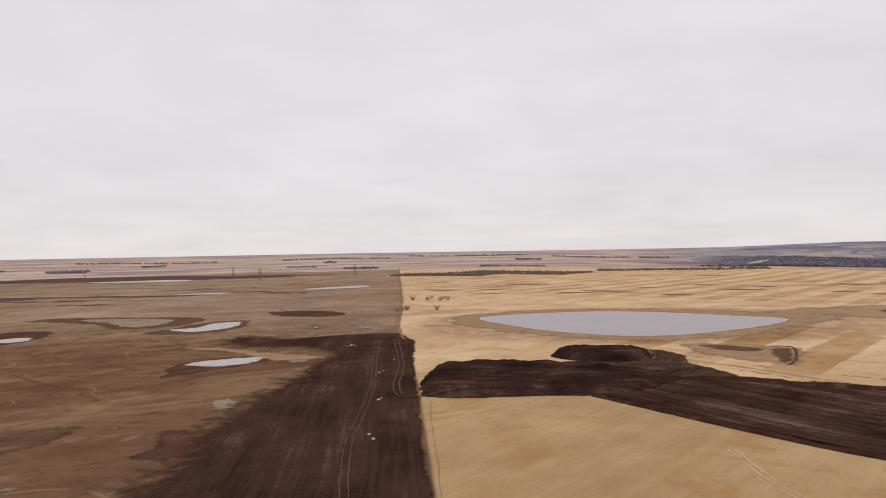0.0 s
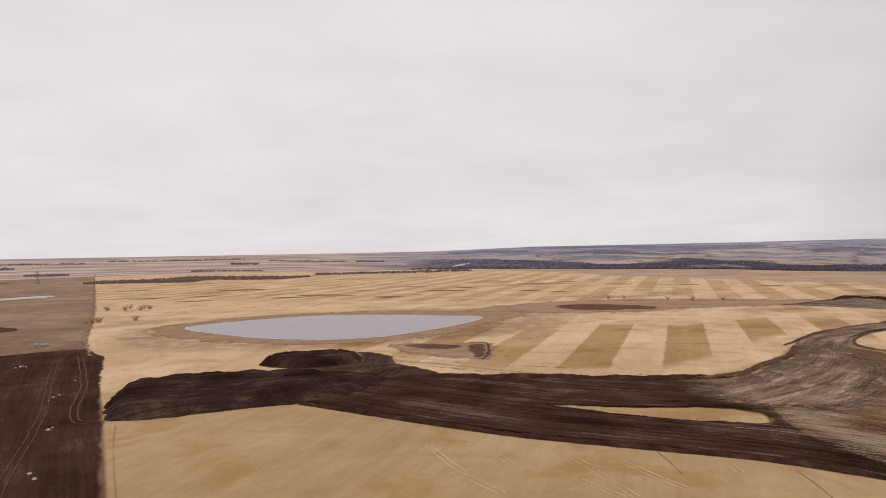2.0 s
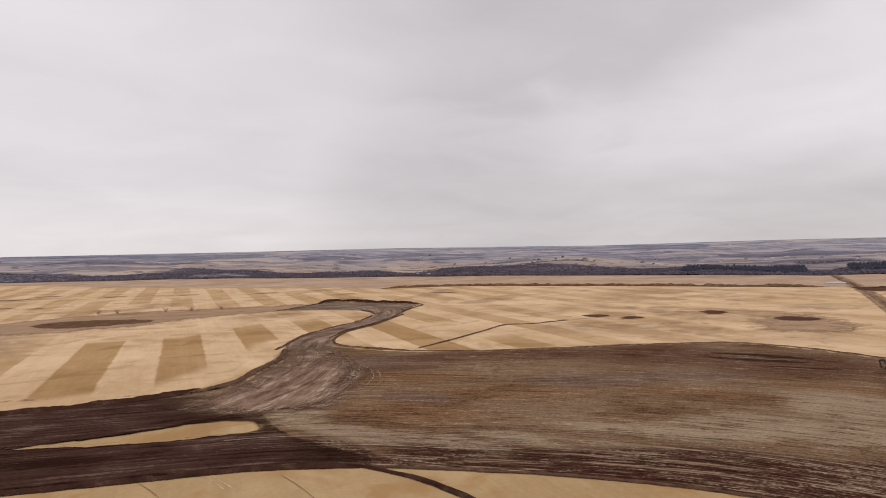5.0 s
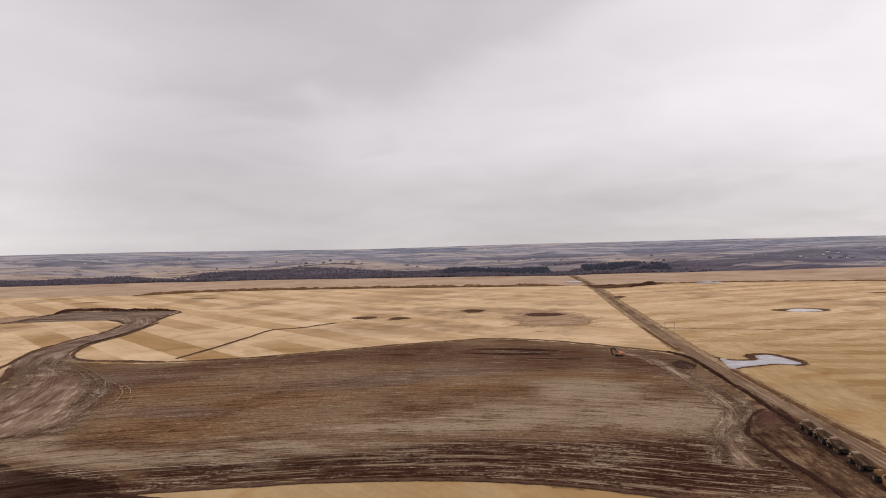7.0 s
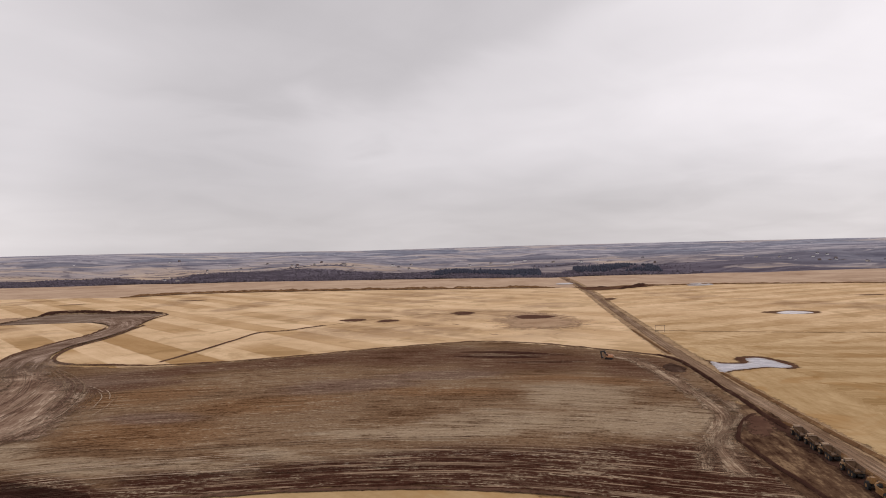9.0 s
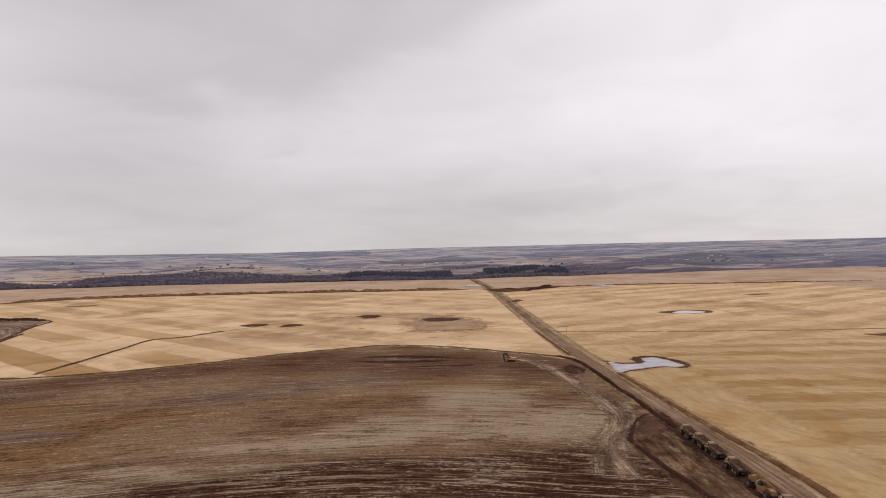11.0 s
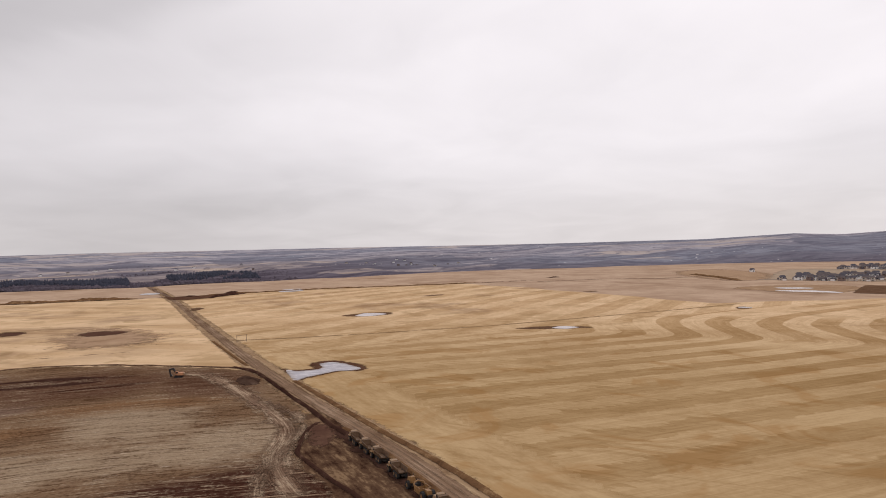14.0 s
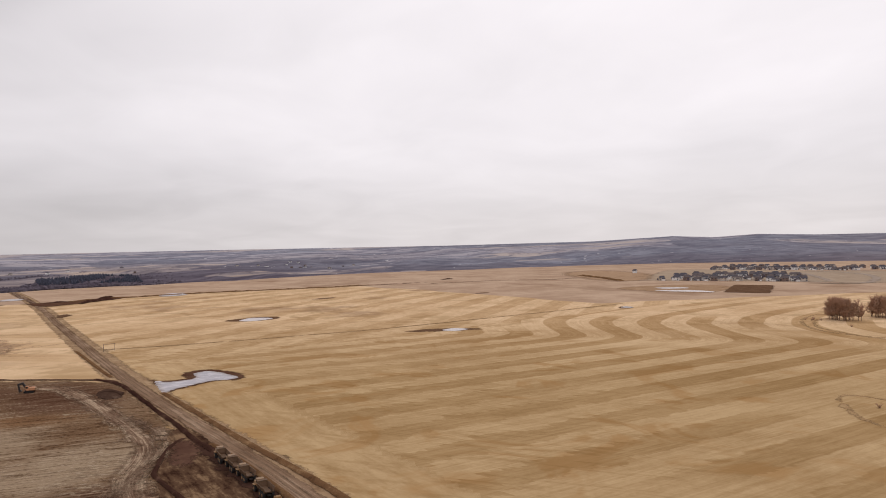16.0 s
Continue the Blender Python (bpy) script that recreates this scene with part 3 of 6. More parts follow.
M = {
    "ground": ground_material(),
    "topsoil": earth("black_topsoil", (0.018, 0.009, 0.007), (0.036, 0.019, 0.015), (0.092, 0.054, 0.042), 24, 1.5, 0.7, 2.6, 26, bias=0.03, bump=0.8, fade=0.8, ragged=1.2),
    "ramp": earth("spread_spoil", (0.032, 0.017, 0.012), (0.070, 0.041, 0.029), (0.150, 0.100, 0.072), 18, 1.3, 0.55, 2.0, 26, fade=2.5, ragged=1.6),
    "bare": earth("bare_brown_soil", (0.036, 0.017, 0.013), (0.060, 0.031, 0.023), (0.112, 0.064, 0.047), 40, 1.6, 0.55, 1.6, 50, bias=-0.02, fade=34.0, ragged=3.5, gentle=True),
    "pad": pad_material(),
    "haul": earth("haul_road_soil", (0.026, 0.011, 0.008), (0.058, 0.029, 0.022), (0.155, 0.098, 0.080), 34, 1.3, 0.85, 2.0, 70, edge_dark=0.45, edge_w=30, bias=-0.04, fade=5.0, ragged=1.4, tail=(268, 222)),
    "fan": earth("scraper_fan_soil", (0.110, 0.062, 0.042), (0.225, 0.146, 0.102), (0.44, 0.33, 0.24), 20, 1.1, 0.8, 0.8, 14, fade=24.0, ragged=1.4),
    "loop": earth("braided_wheel_lane", (0.110, 0.062, 0.040), (0.205, 0.132, 0.088), (0.41, 0.305, 0.21), 16, 1.0, 1.3, 0.6, 18, bias=0.06, fade=8.0, ragged=1.6),
    "windrow": earth("brown_windrow", (0.050, 0.025, 0.017), (0.110, 0.060, 0.040), (0.215, 0.135, 0.088), 6, 0.8, bump=0.9, fade=1.6, ragged=1.1),
    "track": earth("packed_track", (0.095, 0.055, 0.037), (0.190, 0.125, 0.088), (0.34, 0.25, 0.19), 26, 1.1, 0.9, 0.8, 35, edge_dark=0.4, edge_w=3, fade=1.0, ragged=0.9),
    "winding": earth("winding_track_soil", (0.100, 0.058, 0.040), (0.200, 0.133, 0.096), (0.36, 0.265, 0.205), 26, 1.1, 1.1, 0.8, 35, edge_dark=0.25, edge_w=3, fade=1.0, ragged=0.9, tail=(30, 120)),
    "road": earth("dirt_road", (0.135, 0.080, 0.049), (0.232, 0.150, 0.097), (0.36, 0.255, 0.175), 30, 0.9, 0.9, 0.7, 50, edge_dark=0.3, edge_w=2.0, fade=1.2, ragged=0.8),
    "verge": earth("rough_verge", (0.190, 0.115, 0.066), (0.320, 0.213, 0.126), (0.44, 0.315, 0.190), 12, 0.9, 0.6, 1.0, 18, fade=3.6, ragged=1.3),
    "yard": earth("stripped_yard", (0.085, 0.052, 0.038), (0.185, 0.128, 0.094), (0.34, 0.27, 0.21), 36, 1.4, 0.9, 1.6, 40, edge_dark=0.2, edge_w=10, fade=1.5),
    "trail": earth("dark_trail_soil", (0.060, 0.030, 0.020), (0.105, 0.057, 0.036), (0.205, 0.124, 0.078), 30, 3.0, fade=1.2, ragged=4.0),
    "mud": earth("damp_mud", (0.050, 0.022, 0.014), (0.098, 0.050, 0.032), (0.180, 0.105, 0.064), 12, 1.1, fade=3.5, ragged=2.2),
    "wetmud": earth("churned_wet_mud", (0.034, 0.017, 0.012), (0.062, 0.032, 0.023), (0.120, 0.070, 0.049), 10, 1.1, fade=2.4, ragged=1.8),
    "strip": earth("trampled_strip", (0.040, 0.019, 0.012), (0.098, 0.055, 0.033), (0.235, 0.150, 0.086), 14, 1.0, 0.9, 2.0, 14, bias=0.04, bump=0.7, fade=1.8, ragged=1.5),
    "far_mud": earth("far_wet_meadow", (0.078, 0.046, 0.042), (0.112, 0.068, 0.060), (0.190, 0.122, 0.098), 40, 6.0, fade=22.0, ragged=9.0),
    "hollow": earth("damp_hollow_soil", (0.060, 0.028, 0.019), (0.095, 0.049, 0.034), (0.150, 0.086, 0.056), 14, 1.3, fade=5.0, ragged=2.6),
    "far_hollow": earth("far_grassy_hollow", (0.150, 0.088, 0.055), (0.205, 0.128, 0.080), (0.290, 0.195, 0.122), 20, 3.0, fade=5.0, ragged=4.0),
    "reeds": earth("dead_reeds", (0.078, 0.041, 0.025), (0.130, 0.074, 0.045), (0.215, 0.133, 0.082), 12, 0.9, fade=5.0, ragged=2.6),
    "silt": earth("dry_silt", (0.22, 0.165, 0.125), (0.33, 0.265, 0.215), (0.44, 0.375, 0.32), 12, 1.0, fade=1.2, ragged=1.4),
    "bed": earth("dry_marsh_bed", (0.215, 0.160, 0.118), (0.290, 0.222, 0.168), (0.36, 0.285, 0.222), 20, 1.4, fade=4.0, ragged=2.6),
    "palerut": earth("dry_pale_rut", (0.26, 0.18, 0.125), (0.38, 0.285, 0.205), (0.50, 0.39, 0.29), 9, 0.8, fade=0.28, ragged=1.6),
    "paleline": earth("tyre_pressed_straw", (0.56, 0.40, 0.235), (0.66, 0.48, 0.295), (0.75, 0.56, 0.36), 9, 0.8, fade=0.3, ragged=2.0),
    "rut": earth("wheel_rut_soil", (0.13, 0.080, 0.050), (0.215, 0.145, 0.096), (0.33, 0.245, 0.175), 9, 0.8, fade=0.60, ragged=1.2),
    "soilrut": earth("rut_in_soil", (0.080, 0.043, 0.030), (0.122, 0.070, 0.050), (0.185, 0.115, 0.084), 9, 0.8, fade=0.35, ragged=1.6),
    "lawn": earth("winter_lawn", (0.27, 0.20, 0.14), (0.36, 0.275, 0.20), (0.46, 0.37, 0.28), 30, 5.0, fade=12.0, ragged=6.0),
    "softtrail": earth("trodden_stubble", (0.285, 0.178, 0.086), (0.345, 0.225, 0.118), (0.43, 0.295, 0.160), 9, 0.8, fade=2.2, ragged=2.2),
    "faint": earth("pressed_stubble", (0.255, 0.155, 0.072), (0.32, 0.205, 0.105), (0.43, 0.295, 0.160), 9, 0.8, fade=0.32, ragged=2.2),
    "heap": earth("heaped_topsoil", (0.026, 0.011, 0.008), (0.052, 0.025, 0.018), (0.120, 0.068, 0.046), 7, 0.8, bump=0.9, fade=0.7, ragged=0.9),
    "tuft": earth("tufted_bank", (0.055, 0.026, 0.014), (0.150, 0.080, 0.040), (0.34, 0.215, 0.11), 7, 0.7, bump=0.9, fade=0.9, ragged=0.9),
    "swale": earth("brown_grass_swale", (0.230, 0.142, 0.088), (0.345, 0.226, 0.145), (0.46, 0.325, 0.215), 30, 2.0, fade=30.0, ragged=5.0),
    "weedy": earth("weedy_stubble", (0.27, 0.168, 0.100), (0.37, 0.245, 0.155), (0.47, 0.33, 0.215), 22, 1.6, fade=36.0, ragged=4.0, gentle=True),
    "bank": earth("pond_bank_grass", (0.225, 0.138, 0.082), (0.330, 0.215, 0.132), (0.44, 0.305, 0.195), 16, 1.2, fade=9.0, ragged=3.5),
    "pond": water("grey_pond_ice", (0.375, 0.340, 0.352), 0.45, (0.72, 0.66, 0.65), spec=0.2, floes=0.08),
    "ice": water("thin_ice", (0.47, 0.43, 0.415), 0.6, (0.36, 0.30, 0.27), spec=0.1, margin=3.5, floes=0.5),
    "whiteice": water("white_pool_ice", (0.60, 0.55, 0.54), 0.6, (0.42, 0.36, 0.33), spec=0.1, margin=2.0),
    "slush": water("slushy_pool", (0.36, 0.335, 0.365), 0.4, (0.20, 0.15, 0.13), 0.12, spec=0.2, margin=3.0, floes=0.6),
    # Leafless twigs' grey-purple, with distance haze put into the base colour.
    "wood_far": plain("hazy_leafless_woods", (0.112, 0.092, 0.112), 0.95, var=0.4, scale=0.012, spec=0.05),
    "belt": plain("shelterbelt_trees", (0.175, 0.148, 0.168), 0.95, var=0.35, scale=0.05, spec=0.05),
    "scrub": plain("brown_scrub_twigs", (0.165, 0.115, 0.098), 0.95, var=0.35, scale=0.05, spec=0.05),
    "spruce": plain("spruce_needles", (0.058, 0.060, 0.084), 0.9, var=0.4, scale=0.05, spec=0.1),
    "twig": plain("bare_twigs", (0.50, 0.30, 0.20), 0.9, var=0.4, scale=0.4, spec=0.1),
    "bark": plain("grey_bark", (0.34, 0.23, 0.16), 0.9, var=0.4, scale=1.0, spec=0.1),
    "yellow": plain("machine_yellow", (0.28, 0.145, 0.050), 0.55, var=0.35, scale=1.2),
    "cream": plain("dusty_cream_paint", (0.31, 0.19, 0.098), 0.55, var=0.3, scale=1.2),
    "orange": plain("excavator_orange", (0.58, 0.27, 0.13), 0.5, var=0.3, scale=1.2),
    "steel": plain("dark_steel", (0.055, 0.045, 0.04), 0.55, 0.4, 0.4, 1.5),
    "bodysteel": plain("worn_dump_body", (0.16, 0.090, 0.047), 0.7, 0.0, 0.45, 1.0),
    "rubber": plain("tyre_rubber", (0.028, 0.025, 0.024), 0.85, var=0.4, scale=2.0),
    "glass": plain("cab_glass", (0.03, 0.035, 0.04), 0.1, var=0.2, scale=1.0, spec=0.6),
    "galv": plain("galvanised_steel", (0.17, 0.165, 0.17), 0.5, 0.6, 0.25, 0.3),
    "post": plain("weathered_timber", (0.22, 0.17, 0.13), 0.9, var=0.4, scale=1.0, spec=0.1),
    "white": plain("white_siding", (0.80, 0.78, 0.76), 0.7, var=0.15, scale=0.4),
    "beige": plain("beige_siding", (0.56, 0.49, 0.43), 0.75, var=0.2, scale=0.4),
    "grey": plain("grey_siding", (0.26, 0.25, 0.27), 0.75, var=0.2, scale=0.4),
    "brown": plain("brown_siding", (0.20, 0.14, 0.12), 0.75, var=0.2, scale=0.4),
    "shingle": plain("dark_shingles", (0.092, 0.084, 0.100), 0.9, var=0.35, scale=0.6, spec=0.1),
    "shingle2": plain("brown_shingles", (0.130, 0.106, 0.106), 0.9, var=0.35, scale=0.6, spec=0.1),
    "pane": plain("dark_window_pane", (0.05, 0.055, 0.065), 0.1, var=0.2, scale=0.5, spec=0.6),
    "green": plain("green_plastic", (0.20, 0.38, 0.31), 0.4, var=0.25, scale=1.0),
    "stone": plain("pale_fieldstone", (0.48, 0.42, 0.37), 0.85, var=0.35, scale=1.5, spec=0.2),
}

# ---------------------------------------------------------------- the land
BOUNDARY = np.array([(8, -700), (5, -60), (1, 120), (-3, 181), (-13, 334), (-27, 496), (-36, 560), (-49, 823), (-87, 1413), (-195, 3065), (-310, 4900)], float)
CROSS = np.array([(930, 1500), (960, 900), (984, 641), (1049, 558), (1096, 364), (1101, 105), (1101, -34), (1137, -160), (1182, -277), (1176, -440), (1150, -663), (1020, -1100), (900, -2200)], float)
HAUL_SIDE = np.array([(60, 350), (117, 335), (186, 296), (245, 267), (300, 282), (351, 305), (400, 330)], float)
# the line of one swath in the southern stubble, and the step from one dark swath to the next
SWATH = np.array([(352, 300), (350, -150), (349, -300), (348, -372), (352, -388), (372, -397), (412, -420), (436, -440), (461, -484), (476, -547), (490, -640), (520, -900), (600, -1700)], float)
SWATH_STEP = np.array([[-29.5, 0.9], [-22.5, -0.44]])
SWATH_A, SWATH_B = np.linalg.inv(SWATH_STEP) @ (SWATH - SWATH[2]).T


def strips(x, y):
    """Strip coordinate across, metres along and strength, for the swaths left in the stubble."""
    a = np.radians(41.5)
    u_n, v_n = (x * np.cos(a) - y * np.sin(a) - 4.5) / 52.5 + 0.5, x * np.sin(a) + y * np.cos(a)
    inv = np.linalg.inv(SWATH_STEP)
    across = inv[0, 0] * (x - SWATH[2, 0]) + inv[0, 1] * (y - SWATH[2, 1])
    along = inv[1, 0] * (x - SWATH[2, 0]) + inv[1, 1] * (y - SWATH[2, 1])
    u_s = across - sum(np.interp(along + o, SWATH_B, SWATH_A) for o in (-12, -6, 0, 6, 12)) / 5 + 0.5
    v_s = along
    b = np.radians(142)
    u_e, v_e = (x * np.cos(b) - y * np.sin(b)) / 50, x * np.sin(b) + y * np.cos(b)
    road_y = -55 + 0.026 * (x - 650)
    south = y < road_y
    head = south & (y > road_y - 42) & (x < 480)
    east = south & (x > 490 - 0.127 * (y + 182))
    u = np.where(head, (y - road_y) / 60 + 900.3, np.where(east, u_e, np.where(south, u_s, u_n)))
    v = np.where(head, x, np.where(east, v_e, np.where(south, v_s, v_n)))
    r, az = polar(x, y)
    amt_n = 0.25 + 0.75 * smooth(x + 0.6 * y, 330, 430) * (1 - 0.55 * smooth(r, 560, 720)) * (1 - smooth(az, 62, 78) * 0.85)
    amt_n = amt_n * smooth(x + 0.35 * y, 190, 330) * smooth(line_dist(HAUL_SIDE, x, y)[0], 20, 36)
    top = np.interp(u_n, [-1.5, 0.5, 1.7, 2.4], [585, 580, 650, 690])
    amt_n = amt_n * (1 - smooth(v_n, top, top + 12) * (1 - smooth(v_n, 800, 830)) * (u_n < 2.2) * 0.85)
    amt = np.where(east, 0.5, np.where(south, np.where(head, 0.0, (0.50 + 0.26 * smooth(-y, 200, 330)) * (1 - 0.5 * smooth(-y, 560, 700))), amt_n))
    return u, v, amt * (1 - smooth(r, 1300, 2300) * 0.6)


rings = np.r_[2.0, 6.0, 11.0, 17.0, 23.0, 30 * np.exp(np.arange(0, 568) * 0.009)]
azs = np.radians(np.r_[np.arange(-46, 176, 0.4), np.arange(176, 314, 3.0)])
R, A = np.meshgrid(rings, azs, indexing="ij")
GX, GY = (R * np.sin(A)).ravel(), (R * np.cos(A)).ravel()
GZ = base(GX, GY)
nr, na = R.shape
ii = np.arange(nr * na).reshape(nr, na)
nxt = np.roll(ii, -1, 1)
quads = np.stack([ii[:-1], nxt[:-1], nxt[1:], ii[1:]], -1).reshape(-1, 4)
GX, GY, GZ = np.r_[GX, 0], np.r_[GY, 0], np.r_[GZ, float(base(0, 0))]
hub = [(nr * na, int(nxt[0, k]), int(ii[0, k])) for k in range(na)]
d_w, s_w, _ = line_dist(BOUNDARY, GX, GY)
d_c, s_c, _ = line_dist(CROSS, GX, GY)
gr, gaz = polar(GX, GY)
g_edge = np.interp(gaz, EDGE_AZ, EDGE_R)
su, sv, sa = strips(GX, GY)
damp = smooth(fbm(GX / 95, GY / 60, 31, 3), 0.55, 0.95) * smooth(gr, 500, 800) * 0.5
east_side = smooth(GX, 470, 560) * (1 - smooth(GX, 980, 1080)) * smooth(GY, -40, 10) * (1 - smooth(GY, 190, 300))
damp = np.maximum(damp, east_side * 0.5 * smooth(fbm(GX / 60, GY / 60, 63, 4), -0.25, 0.35))
pond_ring = ((GX - 165) / 190) ** 2 + ((GY - 590) / 135) ** 2
damp = np.maximum(damp, 0.55 * smooth(-pond_ring, -1.25, -0.8))
g_woods, g_tilled, g_arc = far_cover(GX, GY)
south_rim = np.minimum(-GY - 540, GX - 590 + 0.315 * (-GY - 542)) + 12 * vnoise(GX / 60, GY / 60, 91)
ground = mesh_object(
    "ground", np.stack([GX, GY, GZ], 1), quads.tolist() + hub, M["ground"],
    # The darker straw mask falls off with range from the viewpoint.
    {"west": d_w * s_w, "rim": np.maximum(np.where(gr > 700, d_c * s_c, -900), south_rim), "strip_u": su, "strip_v": sv, "strip": sa, "south": (GY < -62).astype(float), "broken": (GY < -62) * 0.6 * (1 - smooth(-GY - 0.35 * GX + 60, 120, 260)), "damp": damp, "near_tone": (1 - np.where(GY < -70 + 0.03 * GX, smooth(gr, 330, 760), smooth(gr, 230, 560))) * np.where((line_dist(HAUL_SIDE, GX, GY)[1] > 0) & (GX + GY > 250) & (GY > 60), 0.15, 1.0), "tan": smooth(GY, 340, 760) * (0.75 + 0.25 * vnoise(GX / 200, GY / 200, 77)),
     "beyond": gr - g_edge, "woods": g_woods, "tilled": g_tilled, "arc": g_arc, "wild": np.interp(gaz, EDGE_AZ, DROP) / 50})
tagged(ground, "prairie of pale stubble, brown pasture, valley and far hills", "ground", kind="structure")


def cover(name, label, outline, mat, category="field", **more):
    return tagged(sheet(name, outline, M[mat], **more), label, category, kind="structure")


# field west of the boundary: stripped soil, hollows and thawing pools
north_lane = spline([(-3, 60), (-6, 181), (-20, 334), (-30, 496), (-40, 700)])
cover("bare_soil_field", "bare dark brown soil field beside the stubble boundary",
      [(2, 100), (-3, 181), (-6, 221), (-13, 334), (-17, 402), (-20, 490), (-24, 505), (-38, 541), (-73, 540), (-115, 532), (-160, 553), (-176, 533), (-172, 511), (-148, 472), (-112, 466), (-88, 452), (-80, 428), (-84, 390), (-92, 340), (-96, 292), (-98, 240), (-98, 184), (-98, 100)],
      "bare", res=1.6, lift=0.05, ragged=0.35, lane=north_lane, crisp=[spline([(2, 100), (-3, 181), (-6, 221), (-13, 334), (-17, 402), (-20, 490), (-24, 505), (-38, 541), (-80, 540)])])
cover("damp_hollow", "dark damp hollow in brown pasture", [(-102, 220), (-99, 231), (-105, 252), (-93, 256), (-83, 233), (-87, 217)], "hollow", res=1.0, lift=0.08, ragged=1.0)
cover("damp_hollow", "dark rough grass hollow in brown pasture", [(-170, 238), (-160, 256), (-139, 266), (-136, 249), (-140, 233), (-152, 224)], "reeds", res=1.0, lift=0.06, ragged=1.5)
cover("silt_patch", "pale dry silt patch in brown pasture", [(-101, 293), (-103, 306), (-94, 308), (-89, 294), (-93, 284)], "bed", res=0.8, lift=0.1, ragged=1.2)
cover("silt_patch", "pale dry silt patch in brown pasture", [(-95, 415), (-84, 427), (-80, 410), (-90, 405)], "bed", res=1.0, lift=0.1, ragged=1.5)
cover("reed_margin", "dark wet reed margin of a thawing pool", [(-154, 338), (-149, 365), (-158, 395), (-153, 416), (-130, 433), (-106, 434), (-105, 410), (-124, 388), (-136, 374), (-146, 360)], "mud", res=1.2, lift=0.05, ragged=2.0)
cover("reed_margin", "dark wet reed margin of a thawing pool", [(-250, 570), (-236, 605), (-228, 655), (-190, 672), (-176, 605), (-205, 560)], "reeds", res=1.5, lift=0.05, ragged=2.0)
cover("marsh", "dried marsh with brown reeds", [(-425, 700), (-404, 735), (-345, 730), (-244, 706), (-240, 632), (-285, 604), (-325, 650), (-390, 690)], "reeds", res=2.0, lift=0.05, ragged=3.0)
cover("marsh", "dried marsh floor of pale mud", [(-370, 702), (-345, 716), (-270, 695), (-262, 640), (-286, 625), (-325, 668)], "bed", res=2.0, lift=0.1, ragged=2.0)
cover("marsh", "dark wet meadow in pasture", [(-190, 758), (-141, 772), (-100, 728), (-118, 692), (-165, 706)], "hollow", res=2.0, lift=0.06, ragged=3.0)
cover("marsh", "dark wet meadow", [(-400, 500), (-380, 600), (-335, 600), (-318, 535), (-340, 500)], "hollow", res=2.0, lift=0.05, ragged=3.0)
for k, (cx, cy, rx, ry) in enumerate([(-474, 918, 60, 14), (-457, 1091, 90, 26), (-608, 1108, 150, 26), (-395, 1333, 70, 14), (-487, 1288, 60, 12), (-560, 1010, 110, 20), (-760, 1050, 140, 60), (-260, 1130, 45, 22), (-900, 1900, 420, 190), (-480, 2000, 170, 60), (-330, 1180, 60, 20)]):
    a = np.linspace(0, 2 * np.pi, 9, endpoint=False)
    cover("wet_meadow", "dark reddish wet meadow far out in the pasture", np.stack([cx + rx * np.cos(a) * (1 + 0.2 * np.sin(3 * a + k)), cy + ry * np.sin(a)], 1), "far_mud", res=5.0, lift=0.25, ragged=8.0)


def pool(label, outline, mat="ice", res=1.0, lift=0.14, ragged=0.3, name="thawing_pool"):
    return tagged(sheet(name, outline, M[mat], res=res, lift=lift, ragged=ragged), label, "pond", kind="structure")


pool("pale icy pool in brown pasture", [(-150, 402), (-145, 417), (-127, 427), (-112, 429), (-114, 406), (-131, 396)], ragged=1.2)
pool("pale icy pool in brown pasture", [(-235, 594), (-217, 612), (-214, 648), (-192, 656), (-186, 607), (-209, 577)], ragged=1.2)
pool("pale icy pool in brown pasture", [(-350, 544), (-345, 556), (-330, 556), (-322, 536), (-336, 526)], ragged=1.0)
pool("long pale icy slough in pasture", [(-247, 1242), (-195, 1300), (-145, 1322), (-144, 1265), (-222, 1215)], res=3, lift=0.3)
pool("long pale icy slough in pasture", [(-860, 1690), (-673, 1783), (-627, 1680), (-774, 1650)], res=5, lift=0.4)
pool("pale icy slough", [(-440, 1130), (-390, 1160), (-350, 1160), (-370, 1120)], res=3, lift=0.3)

# the large pond with its bank
BIG_POND = [(32, 640), (61, 668), (117, 682), (162, 684), (210, 662), (258, 622), (288, 586), (242, 538), (193, 506), (155, 492), (120, 498), (84, 528), (54, 580)]
cover("pond_bank", "brown grassy bank round the large pond",
      [(2, 632), (20, 680), (80, 716), (165, 722), (240, 700), (300, 650), (345, 596), (300, 555), (262, 524), (205, 480), (150, 466), (100, 476), (60, 512), (20, 570)], "bank", res=2.0, lift=0.05, ragged=6.0, category="bank")
tagged(sheet("pond", BIG_POND, M["pond"], res=1.5, lift=0.2, ragged=0.7), "large still grey pond with a pale icy rim", "pond", kind="structure")
cover("dry_hollow", "long dark oval hollow in stubble", [(399, 643), (444, 651), (481, 607), (476, 568), (422, 578), (396, 610)], "reeds", res=1.8, lift=0.06, ragged=3.0)
cover("grass_waterway", "brown grass waterway across the stubble",
      [(285, 650), (400, 708), (530, 690), (640, 600), (705, 540), (640, 485), (575, 520), (505, 535), (430, 540), (350, 580)], "swale", res=2.5, lift=0.04, ragged=4.0)
cover("scraped_patch", "scraped brown ground in stubble beside a low ridge", [(150, 447), (168, 454), (196, 443), (214, 428), (219, 421), (191, 370), (179, 364), (166, 376), (150, 406)], "bank", res=1.2, lift=0.06, ragged=2.5)
